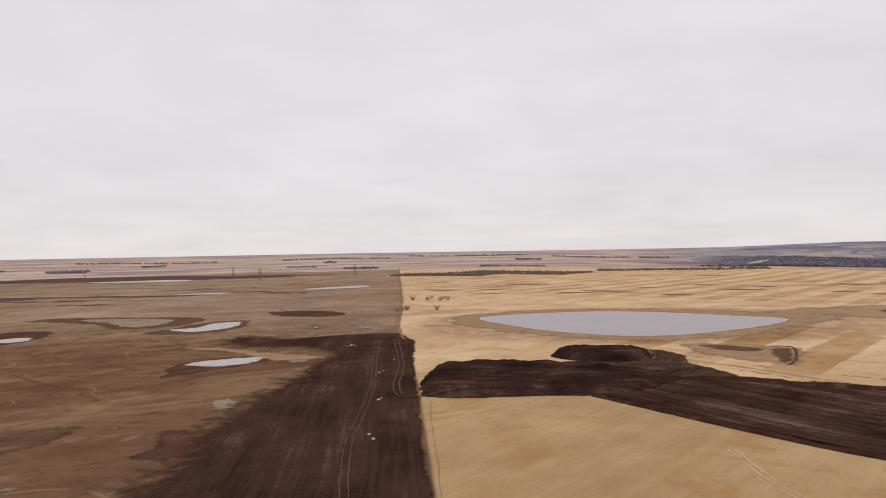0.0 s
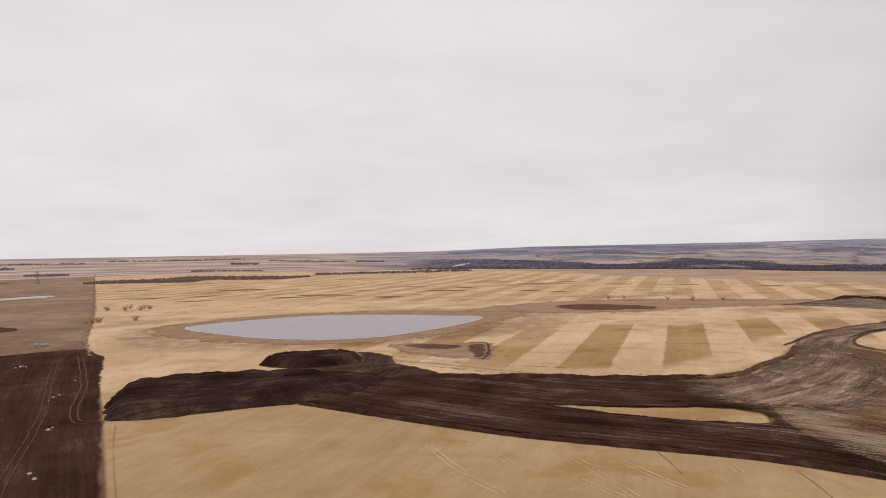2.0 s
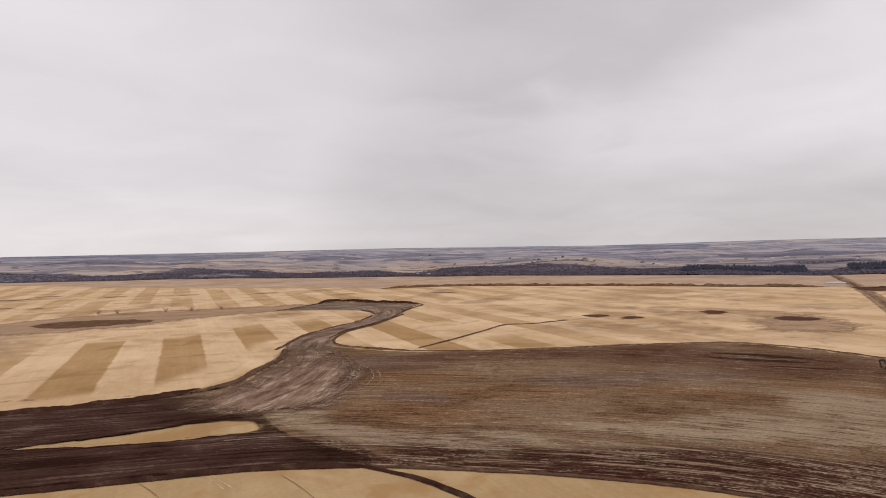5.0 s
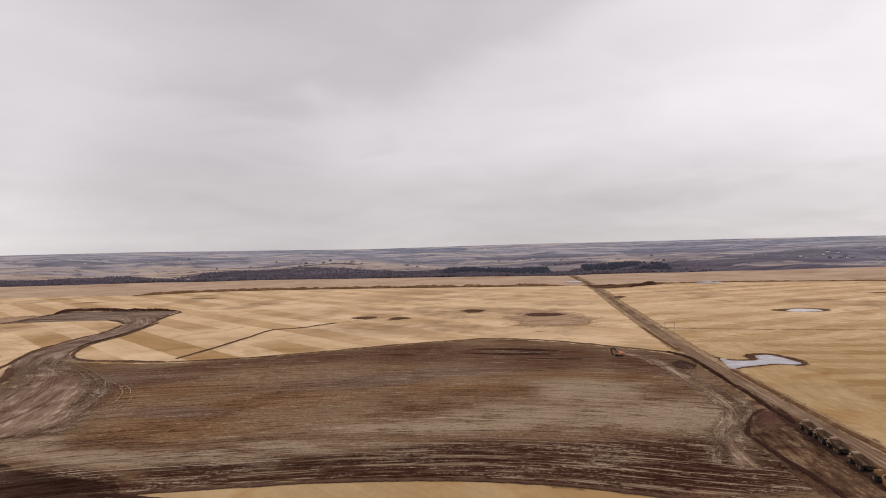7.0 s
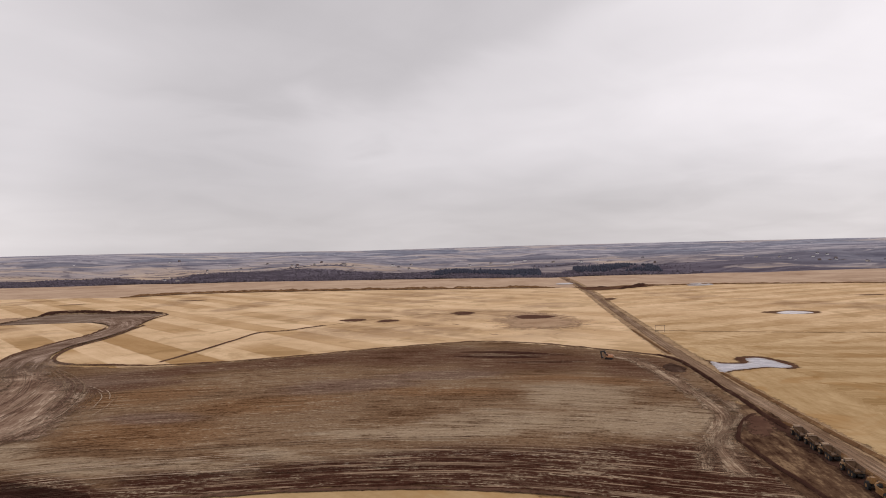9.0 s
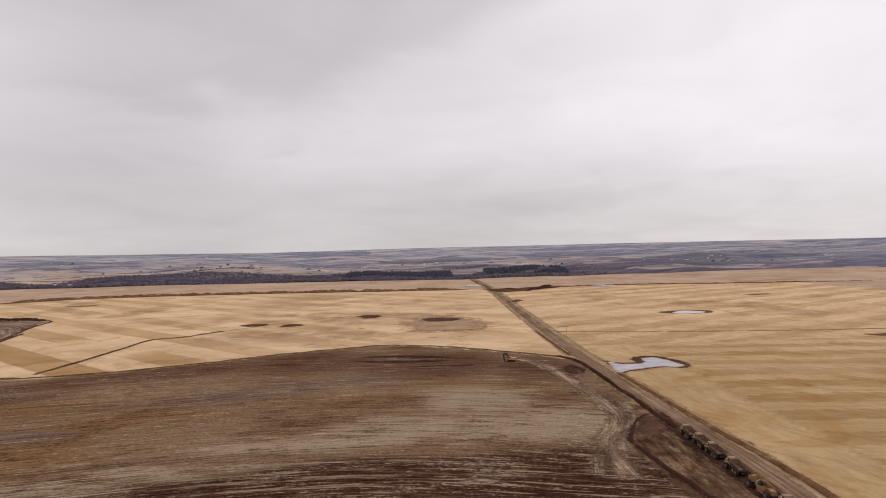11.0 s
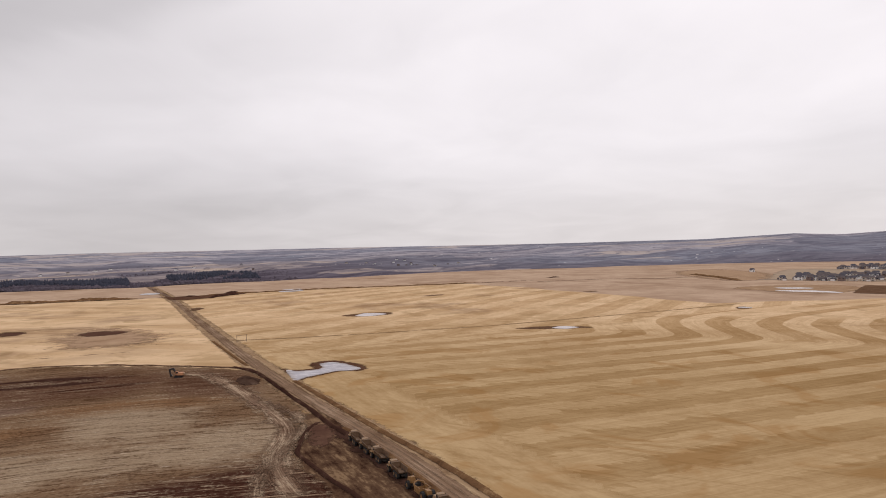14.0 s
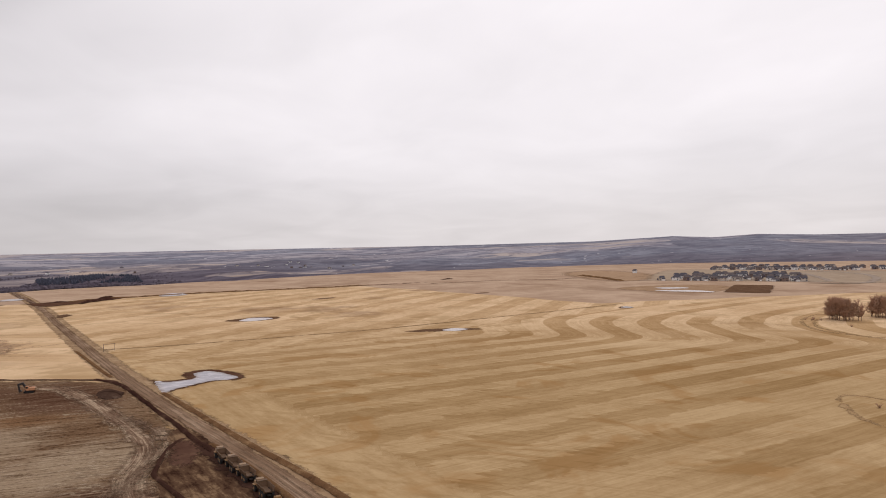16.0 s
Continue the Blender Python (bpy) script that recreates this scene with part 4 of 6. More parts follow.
cover("scraped_patch", "dark scraped soil beside a low ridge", [(194, 420), (208, 426), (210, 421), (195, 388), (181, 367), (181, 377)], "reeds", res=0.8, lift=0.1, ragged=1.2)
cover("scraped_patch", "thin brown scraped strip in stubble", [(160, 446), (179, 442), (195, 423), (183, 413), (167, 422)], "reeds", res=0.8, lift=0.1, ragged=1.0)
for pts in ([(117, 432), (123, 412), (130, 387), (146, 359), (165, 329), (183, 303), (198, 286)],
            [(138, 410), (154, 380), (174, 348), (198, 327), (218, 304), (231, 279)]):
    c = spline(pts)
    cover("worn_path", "worn brown vehicle path through stubble", np.r_[c + (1.6, 1.6), (c - (1.6, 1.6))[::-1]], "bank", res=0.9, lift=0.09, ragged=1.4, closed_spline=False, category="path")
cover("weedy_ground", "brown weedy ground round a wet hollow", [(638, 68), (710, 44), (701, 8), (640, -26), (584, -23), (557, -5), (555, 28), (570, 57)], "weedy", res=2.0, lift=0.05, ragged=3.0)
for pts in ([(581, 60), (572, 45), (571, 24), (574, 3), (581, -8), (599, -12), (623, -6), (646, 5)], [(531, 55), (533, 34), (532, 15), (530, 2), (518, -1)], [(615, 219), (623, 202), (617, 168), (591, 120), (598, 89), (604, 64)]):
    c = spline(pts)
    cover("worn_path", "dark weedy line winding through stubble", np.r_[c + (1.8, 0.6), (c - (1.8, 0.6))[::-1]], "reeds", res=1.0, lift=0.1, ragged=1.6, closed_spline=False, category="path")
for cx, cy, rx, ry, rot, _ in [
        (637, 186, 14, 13, 0.1, ""), (629, 152, 13, 12, 0.0, ""), (699, 94, 20, 13, 0.2, ""), (658, 24, 20, 20, 0.2, ""), (300, 900, 40, 12, -0.6, ""), (230, 1010, 60, 14, -0.5, ""),
        (420, 980, 60, 14, -0.6, ""), (520, 900, 34, 10, -0.6, ""), (620, 1060, 60, 14, -0.7, ""), (720, 950, 36, 10, -0.8, ""), (150, 1260, 80, 18, -0.4, ""), (60, 1000, 50, 10, -0.2, ""),
        (840, 760, 40, 10, -0.9, ""), (760, 560, 34, 8, -1.0, ""), (900, 480, 40, 10, -1.1, ""), (860, -60, 24, 8, -0.2, ""), (690, -204, 28, 18, -1.4, ""), (503, -291, 30, 10, 1.1, ""),
        (543, -530, 14, 8, -1.0, ""), (830, -560, 30, 9, -1.2, ""), (900, -360, 40, 9, -1.2, ""), (4, 1121, 60, 9, 0.0, ""), (80, 1112, 60, 8, 0.0, ""), (190, 988, 60, 10, -0.2, ""), (255, 966, 40, 8, -0.2, ""), (312, 1078, 36, 8, -0.3, ""), (560, 1457, 60, 14, -0.3, ""), (615, 1228, 50, 12, -0.4, ""), (344, 914, 24, 6, -0.3, ""), (537, 854, 26, 7, -0.5, ""), (-20, 1389, 60, 12, 0.0, ""), (420, 1130, 40, 9, -0.4, ""), (480, 1040, 36, 8, -0.5, ""), (700, 1080, 44, 10, -0.6, ""), (780, 860, 30, 8, -0.8, ""), (850, 620, 36, 8, -0.9, "")]:
    a = np.linspace(0, 2 * np.pi, 10, endpoint=False)
    rx = rx * (0.55 if math.hypot(cx, cy) > 880 else 1.0)
    ex, ey = rx * np.cos(a) * (1 + 0.15 * np.sin(3 * a)), ry * np.sin(a)
    # Hollows beyond 880 m from the origin take a paler material.
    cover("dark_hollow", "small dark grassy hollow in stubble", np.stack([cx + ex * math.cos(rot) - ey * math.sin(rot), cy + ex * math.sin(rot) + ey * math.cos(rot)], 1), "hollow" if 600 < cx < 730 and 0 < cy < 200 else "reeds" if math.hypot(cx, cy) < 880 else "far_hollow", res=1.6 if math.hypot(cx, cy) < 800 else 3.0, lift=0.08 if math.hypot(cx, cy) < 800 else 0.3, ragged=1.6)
pool("small pale pool in a dark hollow", [(686, -189), (702, -203), (696, -217), (684, -219), (674, -205), (675, -191)], "whiteice", res=1.2, lift=0.16, ragged=0.6)
pool("small pale pool in a dark hollow", [(501, -289), (507, -303), (494, -308), (490, -294)], "whiteice", res=0.8, lift=0.16, ragged=0.4)
pool("small pale pool", [(545, -526), (550, -535), (541, -539), (537, -531)], res=0.8, lift=0.2)
pool("narrow frozen pool beside the housing", [(726, -784), (714, -806), (694, -816), (690, -802), (706, -780)], "whiteice", res=1.5, lift=0.3, ragged=1.0)
pool("long frozen pool beside the housing", [(692, -744), (668, -776), (640, -782), (616, -768), (640, -756), (672, -740)], "whiteice", res=1.5, lift=0.3, ragged=1.0)
pool("pale frozen slough by the far field road", [(1130, -200), (1195, -218), (1205, -250), (1140, -236)], res=3.0, lift=0.4)
pool("pale frozen slough by the far field road", [(1180, -2), (1222, -12), (1215, -34), (1175, -24)], res=3.0, lift=0.4)
pool("pale frozen river bend in the far valley", [(1260, 2890), (1330, 2960), (1400, 3010), (1385, 2965), (1300, 2880)], res=8.0, lift=0.5)

# the wet hollow against the road
cover("reed_margin", "dark wet margin of the roadside pool", [(421, -68), (415, -77), (414, -84), (427, -85), (436, -92), (435, -101), (426, -107), (408, -112), (396, -111), (393, -104), (396, -94), (391, -85), (387, -77), (381, -68)], "mud", res=1.0, lift=0.06, ragged=1.5)
pool("slushy pale pool beside the dirt road", [(414, -71), (410, -75), (408, -80), (409, -86), (413, -90), (423, -91), (428, -96), (424, -102), (408, -106), (399, -107), (396, -102), (398, -93), (394, -85), (391, -79), (386, -73), (384, -69)], "slush", res=0.7, lift=0.16, ragged=0.5)

# ---------------------------------------------------------------- earthworks
near_edge = spline([(40, 330), (64, 303), (97, 251), (121, 217), (150, 186), (180, 149), (193, 110), (202, 80), (207, 50), (208, 28), (206, 8), (200, -20), (194, -52)])
SLIVER = [(153, 250), (166, 240), (179, 231), (192, 223), (205, 216), (212, 208), (214, 198), (208, 190), (203, 189), (195, 195), (184, 205), (172, 219), (162, 233)]
pad_outline = [(243, 262), (266, 260), (288, 269), (314, 280), (333, 288), (351, 301), (372, 317), (397, 309), (389, 283), (388, 240), (402, 203), (418, 173), (439, 145), (464, 114), (486, 76), (493, 55), (482, 21),
               (456, -20), (433, -48), (410, -57), (361, -59), (317, -61), (292, -53), (269, -46), (250, -44), (230, -46), (200, -50), (188, -52), (200, -10), (205, 12), (208, 40), (204, 75), (196, 105), (186, 135), (180, 152), (168, 178), (160, 205), (158, 235), (170, 264), (190, 284), (216, 272)]
pad = cover("graded_pad", "wide graded pad of streaked brown and grey subsoil", pad_outline, "pad", "earthwork", res=1.3, lift=0.16, ragged=1.6, lane=near_edge, cut=[SLIVER],
            height=lambda x, y, d: 0.12 * (1 + vnoise(x / 9, y / 34, 12)) * smooth(d, 0, 8))


def soils(ob, name, drifts):
    """Mark on a patch of ground where a kind of soil lies: drifts of x, y, half width, half length and turn."""
    v = np.empty(len(ob.data.vertices) * 3, np.float32)
    ob.data.vertices.foreach_get("co", v)
    x, y = v.reshape(-1, 3)[:, 0], v.reshape(-1, 3)[:, 1]
    amount = np.zeros(len(x))
    for cx, cy, w, l, turn in drifts:
        a = math.radians(turn)
        p, q = (x - cx) * math.cos(a) + (y - cy) * math.sin(a), -(x - cx) * math.sin(a) + (y - cy) * math.cos(a)
        amount = np.maximum(amount, 1.15 * np.exp(-((p / w) ** 2 + (q / l) ** 2) ** 1.5))
    ob.data.attributes.new(name, "FLOAT", "POINT").data.foreach_set("value", amount.astype(np.float32))


soils(pad, "ochre", [(254, 155, 26, 36, 0), (312, 192, 20, 40, 38), (300, 130, 20, 40, 20), (330, 60, 12, 40, 0), (360, 0, 14, 40, -10)])
soils(pad, "mauve", [(275, 162, 12, 24, 0), (340, 106, 18, 40, 25), (370, 66, 14, 40, 15), (345, 235, 30, 40, 30), (300, 250, 40, 30, 0)])
soils(pad, "umber", [(380, 200, 16, 50, 38), (410, 150, 24, 50, 33), (430, 95, 44, 50, 25), (420, 25, 46, 50, 0), (400, -30, 40, 26, 0), (330, 215, 10, 40, 38)])
soils(pad, "pale", [(279, 30, 20, 36, 5), (278, -2, 20, 36, -6), (292, -32, 24, 24, -20), (262, 55, 10, 40, 8), (325, 0, 30, 30, 0), (226, 186, 14, 16, 20), (217, 150, 10, 34, -5), (219, 115, 9, 34, -10), (232, 96, 7, 30, -18), (240, 40, 4, 60, 3)])
soils(pad, "black", [(188, 140, 14, 32, -25), (203, 108, 13, 30, -14), (214, 70, 16, 34, -6), (225, 30, 23, 40, 2), (226, -15, 27, 40, 8), (228, -46, 18, 18, 0), (436, 28, 5, 34, 2), (412, 15, 4, 22, 4)])
haul_outline = [(40, 318), (64, 303), (83, 273), (97, 251), (121, 217), (150, 186), (173, 161), (182, 148), (187, 130), (196, 134), (200, 150), (204, 168), (211, 184), (220, 197), (234, 212), (250, 230), (260, 248), (257, 260), (240, 266), (220, 274), (186, 296), (150, 316), (117, 335), (90, 350), (60, 350)]
cover("haul_road", "wide black haul road rutted by machines", haul_outline, "haul", "road", res=1.2, lift=0.48, ragged=0.9, lane=near_edge, cut=[SLIVER],
      crisp=[spline([(40, 318), (64, 303), (97, 251), (121, 217), (150, 186), (173, 161), (188, 132)]), spline([(60, 350), (117, 335), (186, 296), (220, 274), (250, 267)]), spline(SLIVER, True)],
      height=lambda x, y, d: 0.15 * (1 + vnoise(x / 5, y / 5, 14)) * smooth(d, 0, 4))
cover("scraper_fan", "fan of pale scraper streaks where the haul road meets the pad", [(214, 214), (226, 196), (244, 180), (276, 190), (320, 215), (348, 246), (376, 280), (398, 308), (384, 322), (350, 300), (316, 281), (286, 268), (255, 258), (220, 250)], "fan", "earthwork",
      res=1.3, lift=0.86, ragged=0.8, lane=spline([(150, 225), (230, 236), (290, 262), (340, 288), (380, 322)]))
# access track that winds up to a stripped yard
track_mid = spline([(300, 270), (345, 298), (376, 318), (408, 336), (462, 346), (515, 354), (570, 372), (612, 396), (640, 420)])
cover("access_track", "pale winding access track of packed earth",
      [(330, 292), (351, 306), (385, 328), (426, 347), (474, 358), (525, 365), (578, 386), (606, 410), (634, 440), (690, 440), (668, 398), (626, 380), (582, 363), (513, 343), (461, 335), (424, 320), (404, 303), (392, 280), (370, 262), (340, 262)], "winding", "track", res=1.2, lift=0.96, ragged=0.5, lane=track_mid)
cover("stripped_yard", "stripped rectangular yard of grey-brown soil", [(608, 521), (650, 530), (714, 543), (722, 489), (708, 408), (660, 396), (620, 408), (624, 450), (614, 490)], "yard", "earthwork", res=1.8, lift=0.2, ragged=0.8, lane=spline([(600, 400), (610, 540)]), closed_spline=False)


def berm(label, pts, width, height, name="earth_berm", mat="heap"):
    return tagged(ridge(name, pts, width, height, M[mat], lift=0.12), label, "berm")


berm("dark earth berm along the yard's far side", [(690, 541), (717, 546), (727, 520), (723, 470), (716, 415)], 7, 2.6)
berm("low pale earth berm at the yard's edge", [(600, 528), (612, 524), (648, 530), (690, 541)], 4, 0.8, mat="ramp")
berm("low brown earth berm at the yard's corner", [(716, 415), (700, 402), (660, 392), (620, 380)], 3, 0.7, mat="windrow")
berm("brown windrow of soil along the winding track", [(238, 266), (252, 262), (268, 261), (288, 271), (314, 281.5), (333, 290), (352, 303), (369, 316)], 5.0, 1.6, mat="windrow")
berm("brown windrow of soil along the winding track", [(366, 322), (385, 330), (426, 349), (474, 360), (525, 367), (580, 389)], 3, 1.0, mat="windrow")
berm("brown windrow of soil along the winding track", [(600, 366), (582, 361), (513, 341), (461, 333), (424, 318), (403, 301), (394, 284), (391, 258), (392, 236)], 3, 0.8, mat="windrow")
berm("thin brown windrow of soil along the pad's far edge", [(392, 236), (403, 203), (419, 173), (440, 145), (465, 114), (487, 76), (494, 55), (483, 20), (456, -22), (434, -50), (424, -56)], 2.4, 0.5, mat="windrow")
berm("dark windrow of soil beside the haul road", [(117, 336), (150, 317), (186, 297), (220, 275), (242, 266), (258, 261)], 6.5, 1.7)
berm("dark windrow of soil beside the haul road", [(64, 300), (83, 270), (97, 248), (121, 214), (150, 183), (173, 158), (188, 132)], 4.6, 0.9)
berm("dark windrow of soil along the pad's near edge", [(188, 132), (196, 106), (204, 76), (208, 48), (208, 25), (205, 5), (198, -20), (190, -50)], 2.6, 0.4, mat="windrow")
berm("dark ridge of soil beside the sliver of stubble", [(150, 250), (172, 241), (191, 230), (206, 222), (218, 214)], 2.6, 0.7)
berm("ridge of soil thrown up beside a narrow trench", [(404, 237), (447, 235), (500, 235), (543, 235), (557, 217), (573, 210), (595, 198)], 3.0, 0.5, "trench_spoil", "windrow")
berm("ridge of soil thrown up beside a narrow trench", [(188, 133), (187, 123), (185, 111), (181, 100), (176, 88), (166, 68)], 2.6, 0.7, "trench_spoil")
berm("low brown curved ridge in scraped ground", [(203, 433), (211, 431), (213, 425), (202, 400), (189, 376), (180, 365)], 2.0, 0.5, mat="windrow")
berm("dark berm in a swale on the pad", [(446, 66), (444, 40), (440, 14)], 5, 0.7)
berm("dark berm in a swale on the pad", [(430, 68), (426, 42), (428, 14)], 6, 0.7)
berm("dark bank along the roadside ditch", [(440, -46), (428, -52), (410, -56.5), (380, -58.5), (343, -60.4), (318, -62), (293, -62.6), (272, -64.5)], 2.4, 0.9)
berm("dark scarp between pad and parking strip", [(297, -60), (290, -55), (281, -51), (269, -47), (262, -45), (253, -45.5), (244, -46.5), (232, -48), (221, -50), (205, -52), (180, -53)], 1.8, 0.6)

# stockpiles of stripped topsoil
def pile(label, outline, height, slope, res=1.0, mat="topsoil"):
    def rise(x, y, d):
        return height * smooth(d, 0, slope) * (1 + 0.12 * fbm(x / 9, y / 7, 41, 3)) + 0.25 * fbm(x / 2.2, y / 2.2, 43, 2) * smooth(d, 0, 3)
    return tagged(sheet("topsoil_stockpile", outline, M[mat], res=res, lift=0.05, ragged=0.8, height=rise, lane=spline([(-20, 330), (120, 330)])), label, "stockpile")


pile("long black topsoil stockpile with a rutted face", [(-12, 312), (-5, 303), (12, 300), (45, 301), (78, 300), (100, 315), (112, 334), (92, 356), (70, 374), (38, 384), (12, 386), (-4, 382), (-11, 352)], 4.1, 8)
pile("black topsoil stockpile behind the haul road", [(62, 412), (68, 398), (85, 386), (104, 384), (118, 394), (121, 410), (110, 420), (90, 427), (72, 424)], 4.8, 6)
cover("spoil_ramp", "brown spread of soil between stockpile and haul road", [(64, 388), (85, 392), (105, 392), (114, 404), (118, 426), (130, 428), (139, 402), (133, 380), (140, 352), (140, 330), (103, 320), (84, 326), (66, 366)], "ramp", "earthwork", res=1.0, lift=0.3, ragged=1.2, lane=spline([(130, 430), (118, 380), (90, 330)]))
tagged(sheet("straw_remnant", [(117, 432), (125, 427), (126, 408), (118, 392), (114, 404)], M["bank"], res=0.8, lift=0.5, ragged=0.8), "pale remnant of stubble between soil heaps", "field", kind="structure")
pile("small brown heap of soil by the pad's corner", [(402, -43), (408, -50), (395, -56), (381, -51), (384, -43)], 1.5, 5, mat="ramp")
cover("ripped_hollow", "ripped dark soil by the parked machines", [(299, -62), (292, -53), (280, -50), (268, -50), (262, -54), (272, -62), (286, -64)], "hollow", "earthwork", res=0.8, lift=0.22, ragged=1.5)

# the road to the east and the strip where the machines stand
road_line = spline([(150, -74), (209, -74), (248, -72.5), (284, -70), (330, -66.5), (420, -61), (525, -56.5), (760, -50), (1070, -42), (1465, -20)])


def ribbon(line, a, b):
    t = np.gradient(line, axis=0)
    nrm = np.stack([-t[:, 1], t[:, 0]], 1) / np.hypot(t[:, 0], t[:, 1])[:, None]
    return np.r_[line + nrm * a, (line + nrm * b)[::-1]]


cover("road_verge", "rough brown verges of the dirt road", ribbon(road_line, 9.5, -10), "verge", "verge", res=1.6, lift=0.06, ragged=0.5, closed_spline=False, lane=road_line)
cover("parking_strip", "dark trampled strip where machines are parked", [(150, -70), (150, -44), (215, -42), (250, -38), (276, -38), (304, -52), (312, -64), (290, -68), (250, -70), (210, -71)], "strip", "earthwork", res=1.0, lift=0.13, ragged=0.8, lane=spline([(140, -56), (230, -56), (280, -56), (320, -56)]))
cover("trampled_mud", "dark wet mud under the parked machines", ribbon(spline([(285, -62), (262, -64.5), (240, -65.5), (212, -66.5), (170, -67)]), 4.5, -4.0), "wetmud", "earthwork", res=0.9, lift=0.2, ragged=1.4, closed_spline=False)
cover("dirt_road", "straight graded dirt road of pale brown earth", ribbon(road_line, 3.8, -4.0), "road", "road", res=1.0, lift=0.22, ragged=0.5, closed_spline=False, lane=road_line)
berm("low tufted bank of dead grass along the dirt road", [(150, -82), (216, -81), (246, -79), (277, -76), (330, -72.5), (384, -69)], 3.2, 0.5, "grass_bank", "tuft")
berm("low tufted bank of dead grass along the dirt road", [(560, -48), (525, -50), (460, -53.5), (440, -55)], 2.6, 0.4, "grass_bank", "tuft")
berm("low tufted bank of dead grass behind the parked trucks", [(285, -66), (262, -68.3), (240, -69.4), (210, -70), (170, -70.5)], 2.6, 0.7, "grass_bank", "tuft")
cover("field_trail", "dark trail across the far fields", ribbon(spline(CROSS[2:-2]), 3.5, -3.5), "trail", "track", res=3.0, lift=0.35, ragged=1.5, closed_spline=False)
cover("field_trail", "faint trail across the southern stubble", ribbon(spline([(556, -58), (546, -113), (541, -179), (542, -271), (552, -400), (575, -560)]), 2.2, -2.2), "softtrail", "track", res=1.4, lift=0.2, ragged=0.6, closed_spline=False)
berm("low dark weedy bank along the far field trail", [(984, 641), (1049, 558), (1080, 450), (1096, 364), (1101, 220), (1101, 105), (1101, 0)], 18, 3.0, "weedy_bank", "tuft")
berm("low dark weedy bank along the far field trail", [(1110, -80), (1137, -160), (1165, -230), (1182, -277), (1180, -380), (1176, -440), (1165, -560)], 10, 1.3, "weedy_bank", "tuft")
cover("far_earthwork", "reddish piles and scraped soil by the far road", [(1035, -45), (1050, -85), (1125, -152), (1165, -150), (1100, -80), (1105, -35)], "mud", "earthwork", res=3.0, lift=0.4, ragged=3.0)
for pts, h in (([(1050, -90), (1080, -105), (1120, -140)], 2.5), ([(1090, -52), (1105, -80)], 2.0), ([(1110, -110), (1150, -145)], 3.0)):
    berm("reddish-brown heap of soil far along the road", pts, 9, h)
cover("disturbed_ground", "brown disturbed ground beside the housing", [(1256, -1075), (1359, -1264), (1262, -1273), (1070, -1173), (880, -962), (869, -873), (925, -870), (1045, -920)], "weedy", "earthwork", res=4.0, lift=0.25, ragged=4.0)
berm("long dark bank of soil beside the housing", [(1124, -1015), (1042, -972), (967, -931), (880, -885)], 14, 2.2, "soil_bank", "tuft")
cover("ploughed_field", "dark ploughed garden field beside the housing", [(610, -772), (552, -788), (640, -934), (688, -905)], "reeds", res=3.0, lift=0.3, ragged=1.5, closed_spline=False)
cover("damp_field", "brown damp ground beside the frozen pool", [(760, -740), (640, -730), (615, -765), (660, -870), (740, -870)], "bank", res=3.0, lift=0.2, ragged=3.0)

for pts in ([(368, -606), (378, -590), (379, -572), (366, -536), (344, -504), (319, -483), (296, -477), (250, -478), (190, -490)], [(350, -575), (360, -558), (356, -537), (337, -506), (314, -488), (274, -471), (200, -466)], [(120, -330), (165, -300), (203, -295), (197, -277), (178, -258), (150, -246)]):
    cover("field_trail", "curved brown trail round the grove", ribbon(spline(pts), 1.8, -1.8), "softtrail", "track", res=1.0, lift=0.07, ragged=0.8, closed_spline=False)


def band(name, label, pts, width, mat, lift=0.25, step=2.0, category="track", wob=0.2):
    """A narrow worn strip along a line."""
    line = spline(pts, False, 12)
    seg = np.r_[0, np.cumsum(np.hypot(*np.diff(line, axis=0).T))]
    n = max(int(seg[-1] / step), 3)
    s = np.linspace(0, seg[-1], n)
    cx, cy = np.interp(s, seg, line[:, 0]), np.interp(s, seg, line[:, 1])
    tx, ty = np.gradient(cx), np.gradient(cy)
    l = np.hypot(tx, ty)
    V = []
    for k in (-1, 0, 1):
        off = k * width * 0.5 * (1 + wob * vnoise(s / 4.0, s * 0 + k, 17)) + 0.3 * width * vnoise(s / 11.0, s * 0, 19)
        x, y = cx - ty / l * off, cy + tx / l * off
        V.append(np.stack([x, y, base(x, y) + lift], 1))
    V = np.stack(V, 1).reshape(-1, 3)
    i = (np.arange(n - 1)[:, None] * 3 + np.arange(2)[None]).ravel()
    ob = mesh_object(name, V, np.stack([i, i + 3, i + 4, i + 1], 1), M[mat], {"edge": np.tile([0, width / 2, 0], n), "lane": np.tile([-width / 2, 0, width / 2], n), "run": np.repeat(s, 3)})
    return tagged(ob, label, category, kind="structure")


def wheel_tracks(label, pts, gauge=2.4, width=0.8, mat="track", lift=0.28):
    line = spline(pts, False, 12)
    t = np.gradient(line, axis=0)
    nrm = np.stack([-t[:, 1], t[:, 0]], 1) / np.hypot(t[:, 0], t[:, 1])[:, None]
    for k in (-0.5, 0.5):
        band("wheel_rut", label, (line + nrm * gauge * k)[::min(6, (len(line) - 1) // 3)], width, mat, lift)


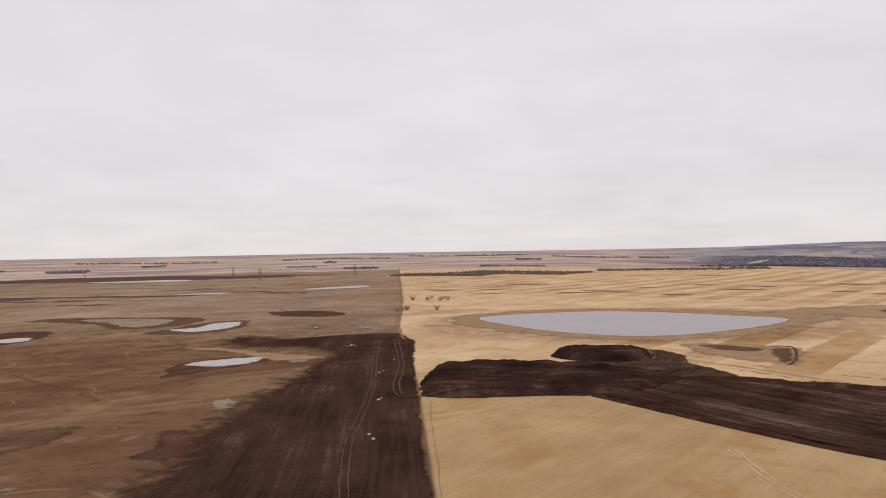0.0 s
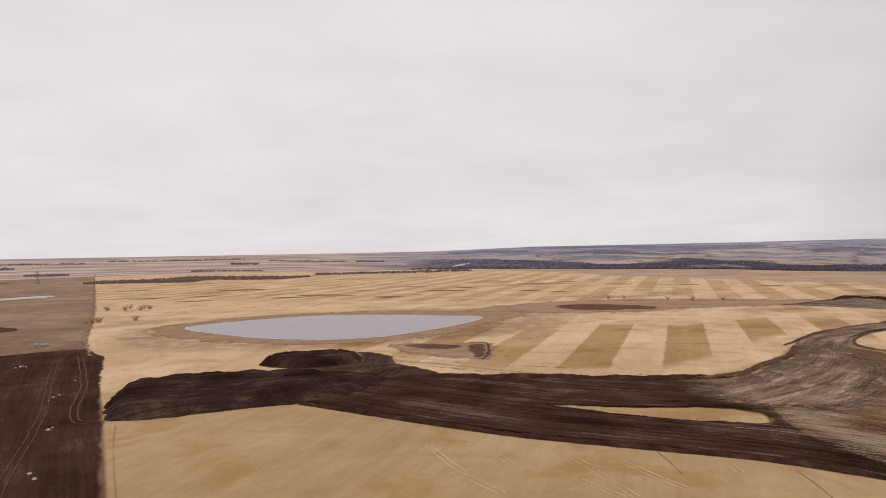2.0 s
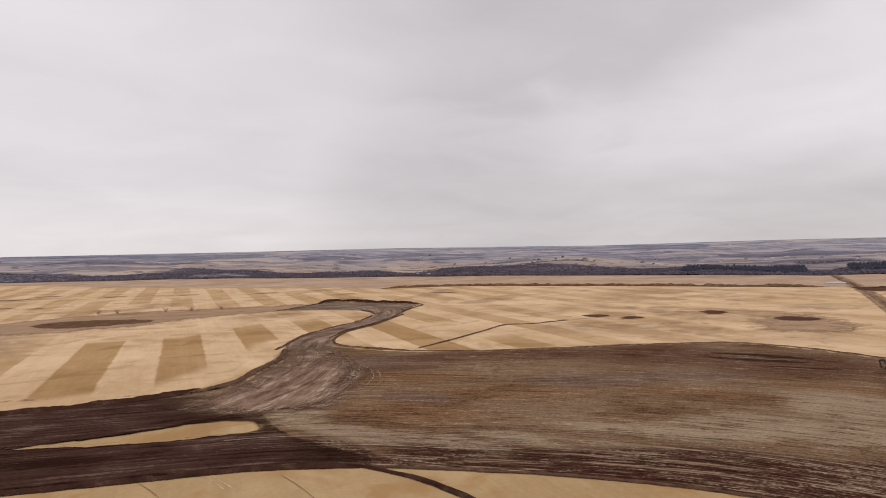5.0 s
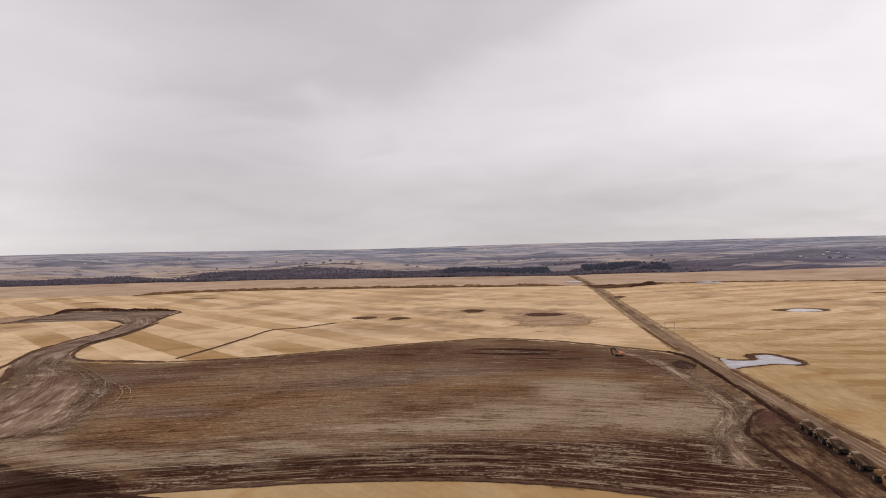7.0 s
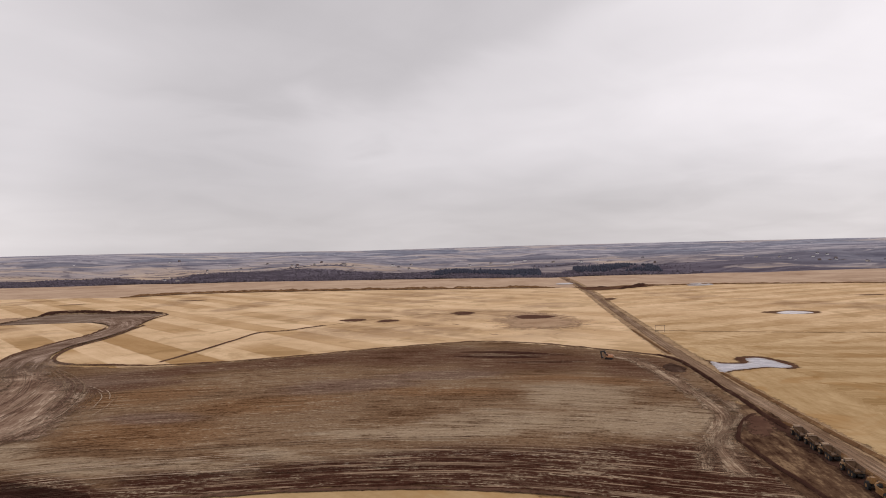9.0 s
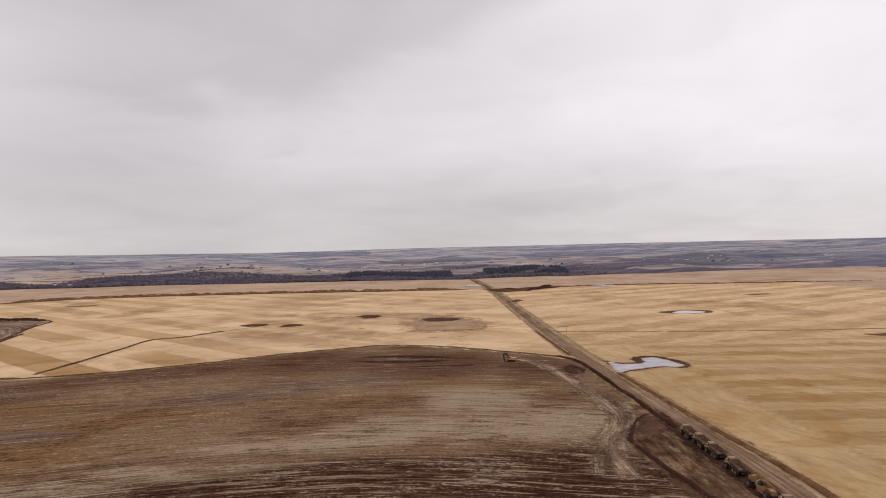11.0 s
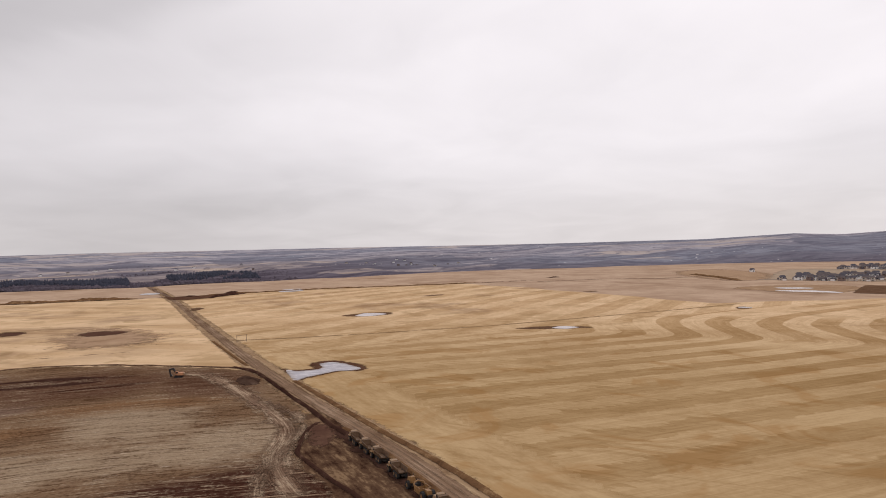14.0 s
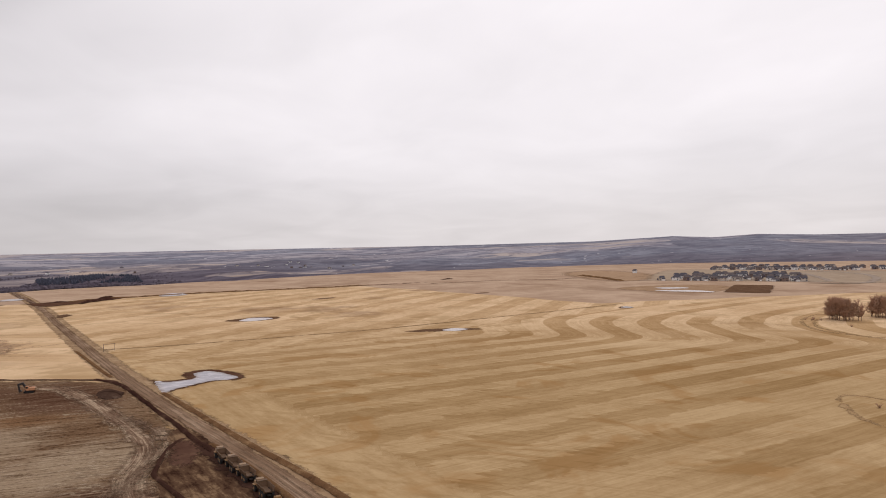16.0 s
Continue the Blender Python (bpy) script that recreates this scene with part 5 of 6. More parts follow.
wheel_tracks("pair of pale wheel ruts across bare soil", [(-24, 150), (-27, 181), (-31, 211), (-33, 243), (-33, 268), (-34, 310), (-35, 336), (-41, 405), (-46, 478), (-44, 520)], 2.4, 0.75, "soilrut")
wheel_tracks("pair of pale wheel ruts along the boundary", [(-10, 304), (-15, 305), (-20, 309), (-23, 324), (-24, 357), (-24, 385), (-26, 410), (-31, 462), (-36, 507)], 2.8, 1.0, "soilrut")
wheel_tracks("dark vehicle path through stubble", [(124, 429), (135, 388), (152, 364), (170, 332), (190, 302)], 2.4, 0.8, "faint")
band("boundary_trail", "pale grass strip along the field boundary", [(-30, 500), (-34, 540), (-40, 600), (-44, 700), (-50, 823), (-60, 1000), (-88, 1413), (-140, 2200), (-195, 3065)], 5, "verge", 0.3, 6.0)
for off in (2.4,):
    band("wheel_rut", "faint tyre line pressed in stubble", [(-3 + off, 150), (-5 + off, 205), (-8 + off * 1.15, 255), (-9 + off, 296)], 0.5, "faint", 0.1)
LINES = [[(89, 218), (88, 203), (88, 189)],
         [(104, 204), (104, 197), (104, 190)],
         [(124, 194), (122, 172), (119, 151)],
         [(123, 180), (126, 168), (130, 155)],
         [(163, 168), (160, 161), (157, 154)],
         [(86, 190), (88, 179), (90, 168)],
         [(99, 235), (103, 220), (106, 210)],
         [(134, 177), (134, 162), (135, 149)],
         [(114, 169), (115, 160), (116, 152)]]
for pts in LINES:
    wheel_tracks("pale pair of tyre lines pressed in stubble", pts, 2.0, 0.55, "paleline", 0.09)
for pts in ([(172, 148), (163, 131), (152, 112)], [(150, 180), (142, 160)]):
    band("wheel_rut", "faint tyre line pressed in stubble", pts, 0.6, "faint", 0.1)
for off, pts in ((7.0, [(432, -20), (421, -31), (400, -37), (381, -40), (341, -45), (312, -48), (294, -48), (279, -45), (261, -38), (243, -36), (222, -37)]), (5.0, [(346, -48), (313, -54), (296, -54), (282, -50), (268, -43), (244, -31), (226, -27)])):
    cover("wheel_lane", "pale braided wheel lane looping over the graded pad", ribbon(spline(pts), off, -off), "loop", "track", res=0.8, lift=0.45, ragged=0.9, closed_spline=False, lane=spline(pts))
dice = random.Random(8)
for k in range(46):
    # scraper ruts sweep from the haul road round into the winding track
    q, a, b = dice.random(), dice.uniform(0, 0.55), dice.uniform(0.3, 0.6)
    path = spline([(214 + 26 * q, 256 - 62 * q), (256 + 30 * q, 264 - 62 * q), (300 + 30 * q, 280 - 56 * q), (342 + 22 * q, 299 - 40 * q), (378 + 14 * q, 322 - 24 * q)], False, 12)
    cut = path[int(a * len(path)):int(min(1, a + b) * len(path))]
    band("wheel_rut", "curved scraper rut on the pad", cut[::5], dice.uniform(0.35, 0.9), dice.choice(["rut", "rut", "soilrut"]), 1.02)
for k in range(30):
    q, a, b = dice.uniform(-2, 8), dice.uniform(0, 0.6), dice.uniform(0.25, 0.5)
    path = spline([(240 + 4 * q, 200 - 1.6 * q), (262 + 4.2 * q, 203 - 1.2 * q), (290 + 3.6 * q, 213 - 0.9 * q), (314 + 2.4 * q, 229 - 0.8 * q), (326 + 1.2 * q, 240 - q)], False, 12)
    band("wheel_rut", "pale scraper rut fanning across the pad", path[int(a * len(path)):int(min(1, a + b) * len(path))][::4], dice.uniform(0.25, 0.55), dice.choice(["palerut", "rut", "rut"]), 0.92)
band("scraper_cut", "thin dark line cut by a scraper blade", [(200, 224), (218, 208), (229, 197), (232, 171), (233, 141), (242, 108), (252, 70), (256, 40)], 1.0, "heap", 0.88)
for k in range(26):
    # pale ruts that run on from the haul road over the pad's near side
    off, a = dice.uniform(14, 40), dice.uniform(0.42, 0.75)
    t = np.gradient(near_edge, axis=0)
    path = near_edge + np.stack([-t[:, 1], t[:, 0]], 1) / np.hypot(t[:, 0], t[:, 1])[:, None] * off
    band("wheel_rut", "pale rut beside the haul road's end", path[int((a - 0.07) * len(path)):int((a + dice.uniform(0.0, 0.12)) * len(path))][::3], dice.uniform(0.4, 0.9), dice.choice(["palerut", "rut", "heap"]), 0.90)
for k in range(12):
    q, s = dice.random(), dice.uniform(0.0, 0.4)
    path = spline([(84 + 30 * q, 306 + 20 * q), (116 + 40 * q, 256 + 34 * q), (152 + 40 * q, 208 + 44 * q), (188 + 30 * q, 172 + 56 * q)], False, 12)
    band("wheel_rut", "long streak left by a scraper blade", path[int(s * len(path)):int((s + 0.5) * len(path))][::5], 0.5, "soilrut", 0.84)
wheel_tracks("deep ruts worn along the dirt road", [(150, -74), (209, -74), (248, -72.5), (284, -70), (330, -66.5), (420, -61), (525, -56.5), (760, -50), (1070, -42)], 2.2, 0.7, "rut", 0.36)
band("field_trail", "pale lane climbing the far side of the plateau", [(1105, -40), (1200, -33), (1300, -25), (1430, -20)], 6, "track", 0.5, 6.0)
band("field_trail", "thin dark trench line across stubble", [(598, 196), (640, 170), (690, 130), (720, 60), (700, -20)], 1.6, "faint", 0.15, 3.0)
band("field_trail", "thin brown line across stubble", [(560, 25), (590, 0), (600, -30), (610, -46)], 2.4, "verge", 0.15, 3.0)
band("field_trail", "thin brown line across stubble", [(530, 60), (560, 30), (565, -5), (545, -30)], 2.0, "verge", 0.15, 3.0)
band("field_trail", "faint path round the stubble rise", [(350, 500), (380, 505), (430, 470), (470, 420), (480, 400)], 1.8, "verge", 0.12, 3.0)
band("field_trail", "dark trail along the waterway", [(330, 640), (420, 700), (520, 690), (620, 590), (690, 520)], 2.2, "verge", 0.15, 3.0)
band("field_trail", "thin fence-line trail through brown pasture", [(-420, 330), (-300, 360), (-210, 372), (-160, 378)], 2.4, "reeds", 0.2, 3.0)
band("field_trail", "pale stock trail through brown pasture", [(-186, 262), (-174, 279), (-175, 305), (-167, 322), (-154, 340), (-152, 361), (-157, 396), (-164, 420)], 2.6, "bank", 0.2, 3.0)
band("field_trail", "pale stock trail through brown pasture", [(-330, 300), (-240, 318), (-170, 330), (-110, 352)], 3.0, "bank", 0.2, 3.0)
band("field_trail", "pale stock trail through brown pasture", [(-260, 240), (-190, 262), (-140, 280)], 2.2, "bank", 0.2, 3.0)
wheel_tracks("pale braided wheel ruts in pasture", [(-120, 170), (-112, 195), (-105, 218), (-102, 234), (-107, 252), (-112, 266)], 3.0, 1.0, "bank", 0.18)
for pts, wd, mat in (([(-217, 340), (-213, 365), (-182, 381), (-156, 387)], 2.0, "bed"), ([(-204, 319), (-186, 304), (-174, 294), (-171, 274)], 1.8, "bed"), ([(-122, 235), (-122, 254), (-130, 267), (-146, 272), (-159, 269), (-175, 262)], 2.0, "bank"),
                     ([(-343, 788), (-282, 796), (-199, 802), (-169, 766), (-108, 718)], 4.0, "reeds"), ([(-138, 636), (-98, 649), (-58, 672)], 3.0, "bank"), ([(-264, 526), (-235, 522), (-212, 516), (-182, 489)], 3.0, "mud"), ([(-189, 572), (-158, 577), (-105, 572)], 7.0, "bed")):
    band("field_trail", "old trail and flood line through brown pasture", pts, wd, mat, 0.16, 3.0)
cover("dry_grass_patch", "pale dry grass between wet hollows", [(-187, 487), (-141, 474), (-113, 452), (-77, 434), (-72, 420), (-102, 410), (-142, 453), (-170, 467)], "bank", res=1.5, lift=0.14, ragged=2.0)
wheel_tracks("pale braided wheel ruts in pasture", [(-108, 172), (-106, 195), (-100, 216), (-98, 230)], 2.4, 0.8, "bank", 0.18)
cover("silt_patch", "small pale dry silt patch in brown pasture", [(-113, 304), (-110, 308), (-106, 306), (-109, 302)], "bed", res=0.6, lift=0.12, ragged=0.8)
cover("silt_patch", "small pale dry silt patch in brown pasture", [(-127, 192), (-122, 195), (-118, 193), (-122, 190)], "bed", res=0.6, lift=0.12, ragged=0.8)
band("field_trail", "brown lane through pasture", [(-500, 640), (-300, 690), (-180, 680), (-90, 660), (-44, 680)], 2.6, "reeds", 0.2, 4.0)

# ---------------------------------------------------------------- building helpers
def part(name, bm, material, parent=None, label="", bevel=0.0, smooth_shade=False):
    if bevel:
        bmesh.ops.bevel(bm, geom=[e for e in bm.edges if e.calc_length() > 3 * bevel], offset=bevel, segments=1, affect="EDGES")
    me = bpy.data.meshes.new(name)
    bm.to_mesh(me)
    bm.free()
    me.materials.append(material)
    if smooth_shade:
        me.polygons.foreach_set("use_smooth", np.full(len(me.polygons), True))
    ob = new(name, me)
    ob.parent = parent
    if label:
        ob["label"] = label
    return ob


def box(bm, centre, size, turn=(0, 0, 0), top=(1, 1), shift=0.0):
    """A block whose top may be narrower, and pushed forward by shift."""
    got = bmesh.ops.create_cube(bm, size=1.0)["verts"]
    for v in got:
        if v.co.z > 0:
            v.co.x, v.co.y = v.co.x * top[0] + shift / size[0], v.co.y * top[1]
        v.co = Vector(v.co) * Vector(size)
    bmesh.ops.transform(bm, matrix=pose(*centre, *turn), verts=got)
    return bm


def rod(bm, a, b, r0, r1=None, sides=6):
    a, b = Vector(a), Vector(b)
    d = b - a
    m = Matrix.Translation((a + b) / 2) @ d.to_track_quat("Z", "Y").to_matrix().to_4x4()
    bmesh.ops.create_cone(bm, cap_ends=True, segments=sides, radius1=r0, radius2=r0 if r1 is None else r1, depth=d.length, matrix=m)
    return bm


def empty(name, label, category, group=""):
    return tagged(new(name), label, category, group)


def on_land(x, y, turn=0.0, lift=0.0):
    return pose(x, y, float(base(x, y)) + lift, 0, 0, turn)


# ---------------------------------------------------------------- parked machines
def wheel(parent, x, y, r, width):
    side = 1 if y > 0 else -1
    bm = bmesh.new()
    for dy, rr in ((0.0, r),):
        rod(bm, (x, y - width / 2, r), (x, y + width / 2, r), rr, sides=16)
    for k in range(12):
        a = k * math.tau / 12
        box(bm, (x + r * math.cos(a), y, r + r * math.sin(a)), (0.10, width, 0.14), (0, -math.degrees(a), 0))
    ty = part("wheel", bm, M["rubber"], parent, "lugged black tyre")
    bm = rod(bmesh.new(), (x, y, r), (x, y + side * (width / 2 + 0.04), r), r * 0.55, r * 0.45, 12)
    part("rim", bm, M["yellow"], ty, "dusty yellow wheel rim")


def dump_truck():
    t = empty("dump_truck", "dusty yellow articulated dump truck loaded with soil", "dump truck", "dump trucks parked in a row")
    bm = box(bmesh.new(), (3.1, 0, 1.15), (3.6, 1.1, 0.5))
    box(bm, (-2.2, 0, 1.15), (5.6, 0.9, 0.45))
    rod(bm, (1.1, 0, 1.15), (1.7, 0, 1.15), 0.45, sides=10)
    part("chassis", bm, M["steel"], t, bevel=0.03)
    part("hood", box(bmesh.new(), (4.2, 0, 1.95), (1.9, 2.1, 1.1), top=(0.82, 0.86), shift=-0.1), M["cream"], t, "dusty cream engine hood", 0.08)
    grille = part("grille", box(bmesh.new(), (5.16, 0, 1.75), (0.06, 1.5, 0.6)), M["steel"], t)
    cab = part("cab", box(bmesh.new(), (2.55, 0, 2.35), (1.5, 2.0, 1.9), top=(0.84, 0.88)), M["cream"], t, "dusty cream cab", 0.06)
    part("windscreen", box(bmesh.new(), (3.25, 0, 2.75), (0.06, 1.5, 0.75), (0, -7, 0)), M["glass"], cab, "dark cab window")
    for s in (-1, 1):
        part("side_window", box(bmesh.new(), (2.55, s * 0.965, 2.75), (1.0, 0.05, 0.7), (s * 4, 0, 0)), M["glass"], cab, "dark cab window")
        part("mudguard", box(bmesh.new(), (3.3, s * 1.25, 1.9), (1.9, 0.75, 0.12), top=(0.9, 1)), M["yellow"], t, bevel=0.03)
        part("headlight", box(bmesh.new(), (5.2, s * 0.85, 1.4), (0.08, 0.3, 0.2)), M["white"], t, "pale headlight")
    part("cab_roof", box(bmesh.new(), (2.5, 0, 3.36), (1.5, 1.95, 0.14)), M["cream"], t, "pale cab roof", 0.04)
    part("exhaust", rod(bmesh.new(), (1.65, -0.8, 1.6), (1.65, -0.8, 3.5), 0.09, sides=8), M["steel"], t)
    part("bumper", box(bmesh.new(), (5.25, 0, 1.05), (0.3, 2.3, 0.45)), M["yellow"], t, bevel=0.04)
    bm = bmesh.new()
    box(bm, (-1.9, 0, 1.65), (5.4, 1.9, 0.14))
    for s in (-1, 1):
        box(bm, (-1.9, s * 1.27, 2.3), (5.5, 0.12, 1.35), (-s * 14, 0, 0))
        for k in range(5):
            box(bm, (-4.0 + k * 1.1, s * 1.36, 2.25), (0.14, 0.14, 1.3), (-s * 14, 0, 0))
    box(bm, (0.85, 0, 2.45), (0.14, 2.6, 1.7), (0, 12, 0))
    box(bm, (1.15, 0, 3.25), (0.9, 2.7, 0.1), (0, -4, 0))
    box(bm, (-4.75, 0, 1.95), (0.9, 2.2, 0.12), (0, 24, 0))
    part("dump_body", bm, M["bodysteel"], t, "worn steel dump body", 0.0)
    bm = bmesh.new()
    bmesh.ops.create_grid(bm, x_segments=12, y_segments=8, size=0.5)
    for v in bm.verts:
        x, y = v.co.x * 5.2, v.co.y * 2.5
        v.co = (x - 1.9, y, 2.35 + 0.75 * max(0, 1 - (2 * v.co.x) ** 2) * max(0, 1 - (2 * v.co.y) ** 2) + 0.10 * noise.noise((x * 2, y * 2, 3)))
    part("soil_load", bm, M["haul"], t, "heaped brown soil load")
    for x in (3.3, -1.5, -3.3):
        for y in (-1.15, 1.15):
            wheel(t, x, y, 0.92, 0.68)
    return t


def scraper():
    t = empty("motor_scraper", "yellow motor scraper with open bowl and large tyres", "scraper", "machines parked by the road")
    part("tractor_frame", box(bmesh.new(), (4.6, 0, 1.3), (3.6, 1.5, 0.7)), M["steel"], t, bevel=0.04)
    part("hood", box(bmesh.new(), (5.4, 0, 2.1), (2.4, 1.5, 1.0), top=(0.9, 0.85)), M["yellow"], t, "yellow engine hood", 0.06)
    cab = part("cab", box(bmesh.new(), (3.7, 0.5, 2.6), (1.3, 1.3, 1.6), top=(0.85, 0.88)), M["yellow"], t, "yellow cab", 0.05)
    part("windscreen", box(bmesh.new(), (4.3, 0.5, 2.9), (0.06, 1.0, 0.6), (0, -6, 0)), M["glass"], cab, "dark cab window")
    bm = bmesh.new()
    for a, b in (((2.6, 0, 2.2), (1.6, 0, 2.9)), ((1.6, 0, 2.9), (0.8, 1.4, 2.6)), ((1.6, 0, 2.9), (0.8, -1.4, 2.6)), ((0.8, 1.4, 2.6), (-0.8, 1.5, 1.2)), ((0.8, -1.4, 2.6), (-0.8, -1.5, 1.2))):
        rod(bm, a, b, 0.22, sides=8)
    part("gooseneck", bm, M["yellow"], t, "yellow gooseneck arms")
    bm = bmesh.new()
    box(bm, (-1.6, 0, 0.8), (3.6, 2.8, 0.16))
    for s in (-1, 1):
        box(bm, (-1.6, s * 1.45, 1.6), (3.9, 0.14, 1.6))
    box(bm, (-3.4, 0, 1.6), (0.14, 2.9, 1.6), (0, -10, 0))
    box(bm, (0.2, 0, 1.2), (0.14, 2.7, 1.1), (0, 18, 0))
    part("bowl", bm, M["yellow"], t, "open yellow scraper bowl")
    part("rear_engine", box(bmesh.new(), (-5.0, 0, 1.9), (2.0, 1.4, 1.1), top=(0.9, 0.85)), M["yellow"], t, "yellow rear engine", 0.05)
    part("rear_frame", box(bmesh.new(), (-4.6, 0, 1.1), (2.6, 1.0, 0.5)), M["steel"], t)
    part("push_block", box(bmesh.new(), (-6.3, 0, 1.1), (0.4, 1.2, 0.9)), M["steel"], t, bevel=0.04)
    part("exhaust", rod(bmesh.new(), (5.0, -0.4, 2.5), (5.0, -0.4, 3.6), 0.09, sides=8), M["steel"], t)
    for x in (4.6, -4.6):
        for y in (-1.35, 1.35):
            wheel(t, x, y, 1.05, 0.8)
    return t


def excavator():
    t = empty("excavator", "orange tracked excavator with folded dark boom", "excavator")
    for s in (-1, 1):
        bm = bmesh.new()
        box(bm, (0, s * 1.25, 0.5), (3.3, 0.6, 0.9))
        rod(bm, (1.65, s * 1.25 - 0.3, 0.5), (1.65, s * 1.25 + 0.3, 0.5), 0.45, sides=12)
        rod(bm, (-1.65, s * 1.25 - 0.3, 0.5), (-1.65, s * 1.25 + 0.3, 0.5), 0.45, sides=12)
        for k in range(12):
            box(bm, (-1.7 + k * 0.31, s * 1.25, 0.98), (0.18, 0.62, 0.07))
        part("crawler_track", bm, M["rubber"], t, "dark steel crawler track")
    part("turntable", rod(bmesh.new(), (0, 0, 0.8), (0, 0, 1.2), 0.8, sides=16), M["steel"], t)
    part("house_body", box(bmesh.new(), (-0.7, 0, 1.85), (3.4, 2.7, 1.3), top=(0.94, 0.94)), M["orange"], t, "orange machine body", 0.08)
    part("counterweight", box(bmesh.new(), (-2.6, 0, 1.75), (0.7, 2.6, 1.1), top=(0.7, 0.95)), M["cream"], t, "pale counterweight", 0.1)
    cab = part("cab", box(bmesh.new(), (0.7, 0.85, 2.3), (1.5, 0.95, 1.75), top=(0.9, 0.92)), M["orange"], t, "orange operator cab", 0.06)
    part("windscreen", box(bmesh.new(), (1.43, 0.85, 2.5), (0.05, 0.75, 1.1), (0, -3, 0)), M["glass"], cab, "dark cab window")
    part("side_window", box(bmesh.new(), (0.75, 1.33, 2.6), (1.0, 0.04, 0.8)), M["glass"], cab, "dark cab window")
    bm = bmesh.new()
    box(bm, (1.6, 0, 3.0), (3.2, 0.7, 0.9), (0, -55, 0), top=(0.9, 0.9))
    box(bm, (3.2, 0, 4.3), (2.4, 0.65, 0.8), (0, 12, 0), top=(0.9, 0.9))
    part("boom", bm, M["steel"], t, "dark steel boom", 0.04)
    part("stick", box(bmesh.new(), (4.1, 0, 2.9), (0.7, 0.55, 3.0), (0, 8, 0), top=(1.2, 1)), M["steel"], t, "dark steel stick", 0.04)
    for a, b in (((0.9, 0.35, 1.9), (2.0, 0.35, 3.5)), ((0.9, -0.35, 1.9), (2.0, -0.35, 3.5)), ((2.6, 0, 4.8), (4.1, 0, 4.3))):
        part("hydraulic_ram", rod(bmesh.new(), a, b, 0.1, sides=6), M["galv"], t)
    bm = bmesh.new()
    box(bm, (3.6, 0, 1.1), (1.2, 1.2, 1.0), (0, 30, 0), top=(0.7, 1))
    for k in range(5):
        box(bm, (2.9, -0.48 + 0.24 * k, 0.75), (0.35, 0.1, 0.1), (0, 20, 0))
    part("bucket", bm, M["steel"], t, "dark digging bucket", 0.03)
    return t


first = dump_truck()
first.matrix_basis = on_land(264.5, -64.3, 178 + 180, 0.13)
for x, y, a in ((254.0, -64.8, -1), (243.8, -65.2, 1), (229.0, -65.4, 0), (199.0, -66.6, 2)):
    copy_thing(first, on_land(x, y, a, 0.13))
scraper().matrix_basis = on_land(212.5, -65.6, 2, 0.13)
excavator().matrix_basis = on_land(421, -19, 78, 0.25)

# ---------------------------------------------------------------- trees and scrub
def bare_tree(height, seed, twigs=950, spread=0.34):
    """A leafless poplar: trunk, limbs and a crown of many fine twigs."""
    rng = random.Random(seed)
    t = empty("tree", "bare brown poplar tree in a small grove", "tree", "bare trees of the grove")
    trunk, crown = bmesh.new(), bmesh.new()
    top = Vector((rng.uniform(-0.5, 0.5), rng.uniform(-0.5, 0.5), height * 0.86))
    rod(trunk, (0, 0, -0.3), top * 0.45, height * 0.018, height * 0.012, 7)
    rod(trunk, top * 0.45, top, height * 0.012, height * 0.004, 6)
    limbs = []
    for k in range(18):
        f = rng.uniform(0.14, 0.9)
        a = rng.uniform(0, math.tau)
        reach = height * spread * (1.05 - 0.6 * abs(f - 0.5)) * rng.uniform(0.55, 1.0)
        s = top * f
        e = s + Vector((math.cos(a) * reach, math.sin(a) * reach, height * rng.uniform(0.14, 0.30)))
        rod(trunk, s, e, height * 0.006, height * 0.002, 4)
        limbs.append((s, e))
    limbs.append((top * 0.5, top * 1.1))
    for k in range(twigs):
        s, e = rng.choice(limbs)
        p = s.lerp(e, rng.uniform(0.25, 1.0))
        d = Vector((rng.gauss(0, 1), rng.gauss(0, 1), rng.gauss(0.7, 0.7))).normalized() * height * rng.uniform(0.06, 0.16)
        q = p + d
        side = d.cross(Vector((rng.gauss(0, 1), rng.gauss(0, 1), rng.gauss(0, 1)))).normalized() * 0.085
        vs = [crown.verts.new(c) for c in (p - side, p + side, q)]
        crown.faces.new(vs)
        for j in range(2):
            r = p.lerp(q, rng.uniform(0.3, 0.9))
            g = r + Vector((rng.gauss(0, 1), rng.gauss(0, 1), rng.gauss(0.4, 0.8))).normalized() * height * rng.uniform(0.03, 0.08)
            crown.faces.new([crown.verts.new(c) for c in (r - side * 0.8, r + side * 0.8, g)])
    part("trunk", trunk, M["bark"], t)
    part("crown", crown, M["twig"], t, "fine reddish-brown twigs")
    return t


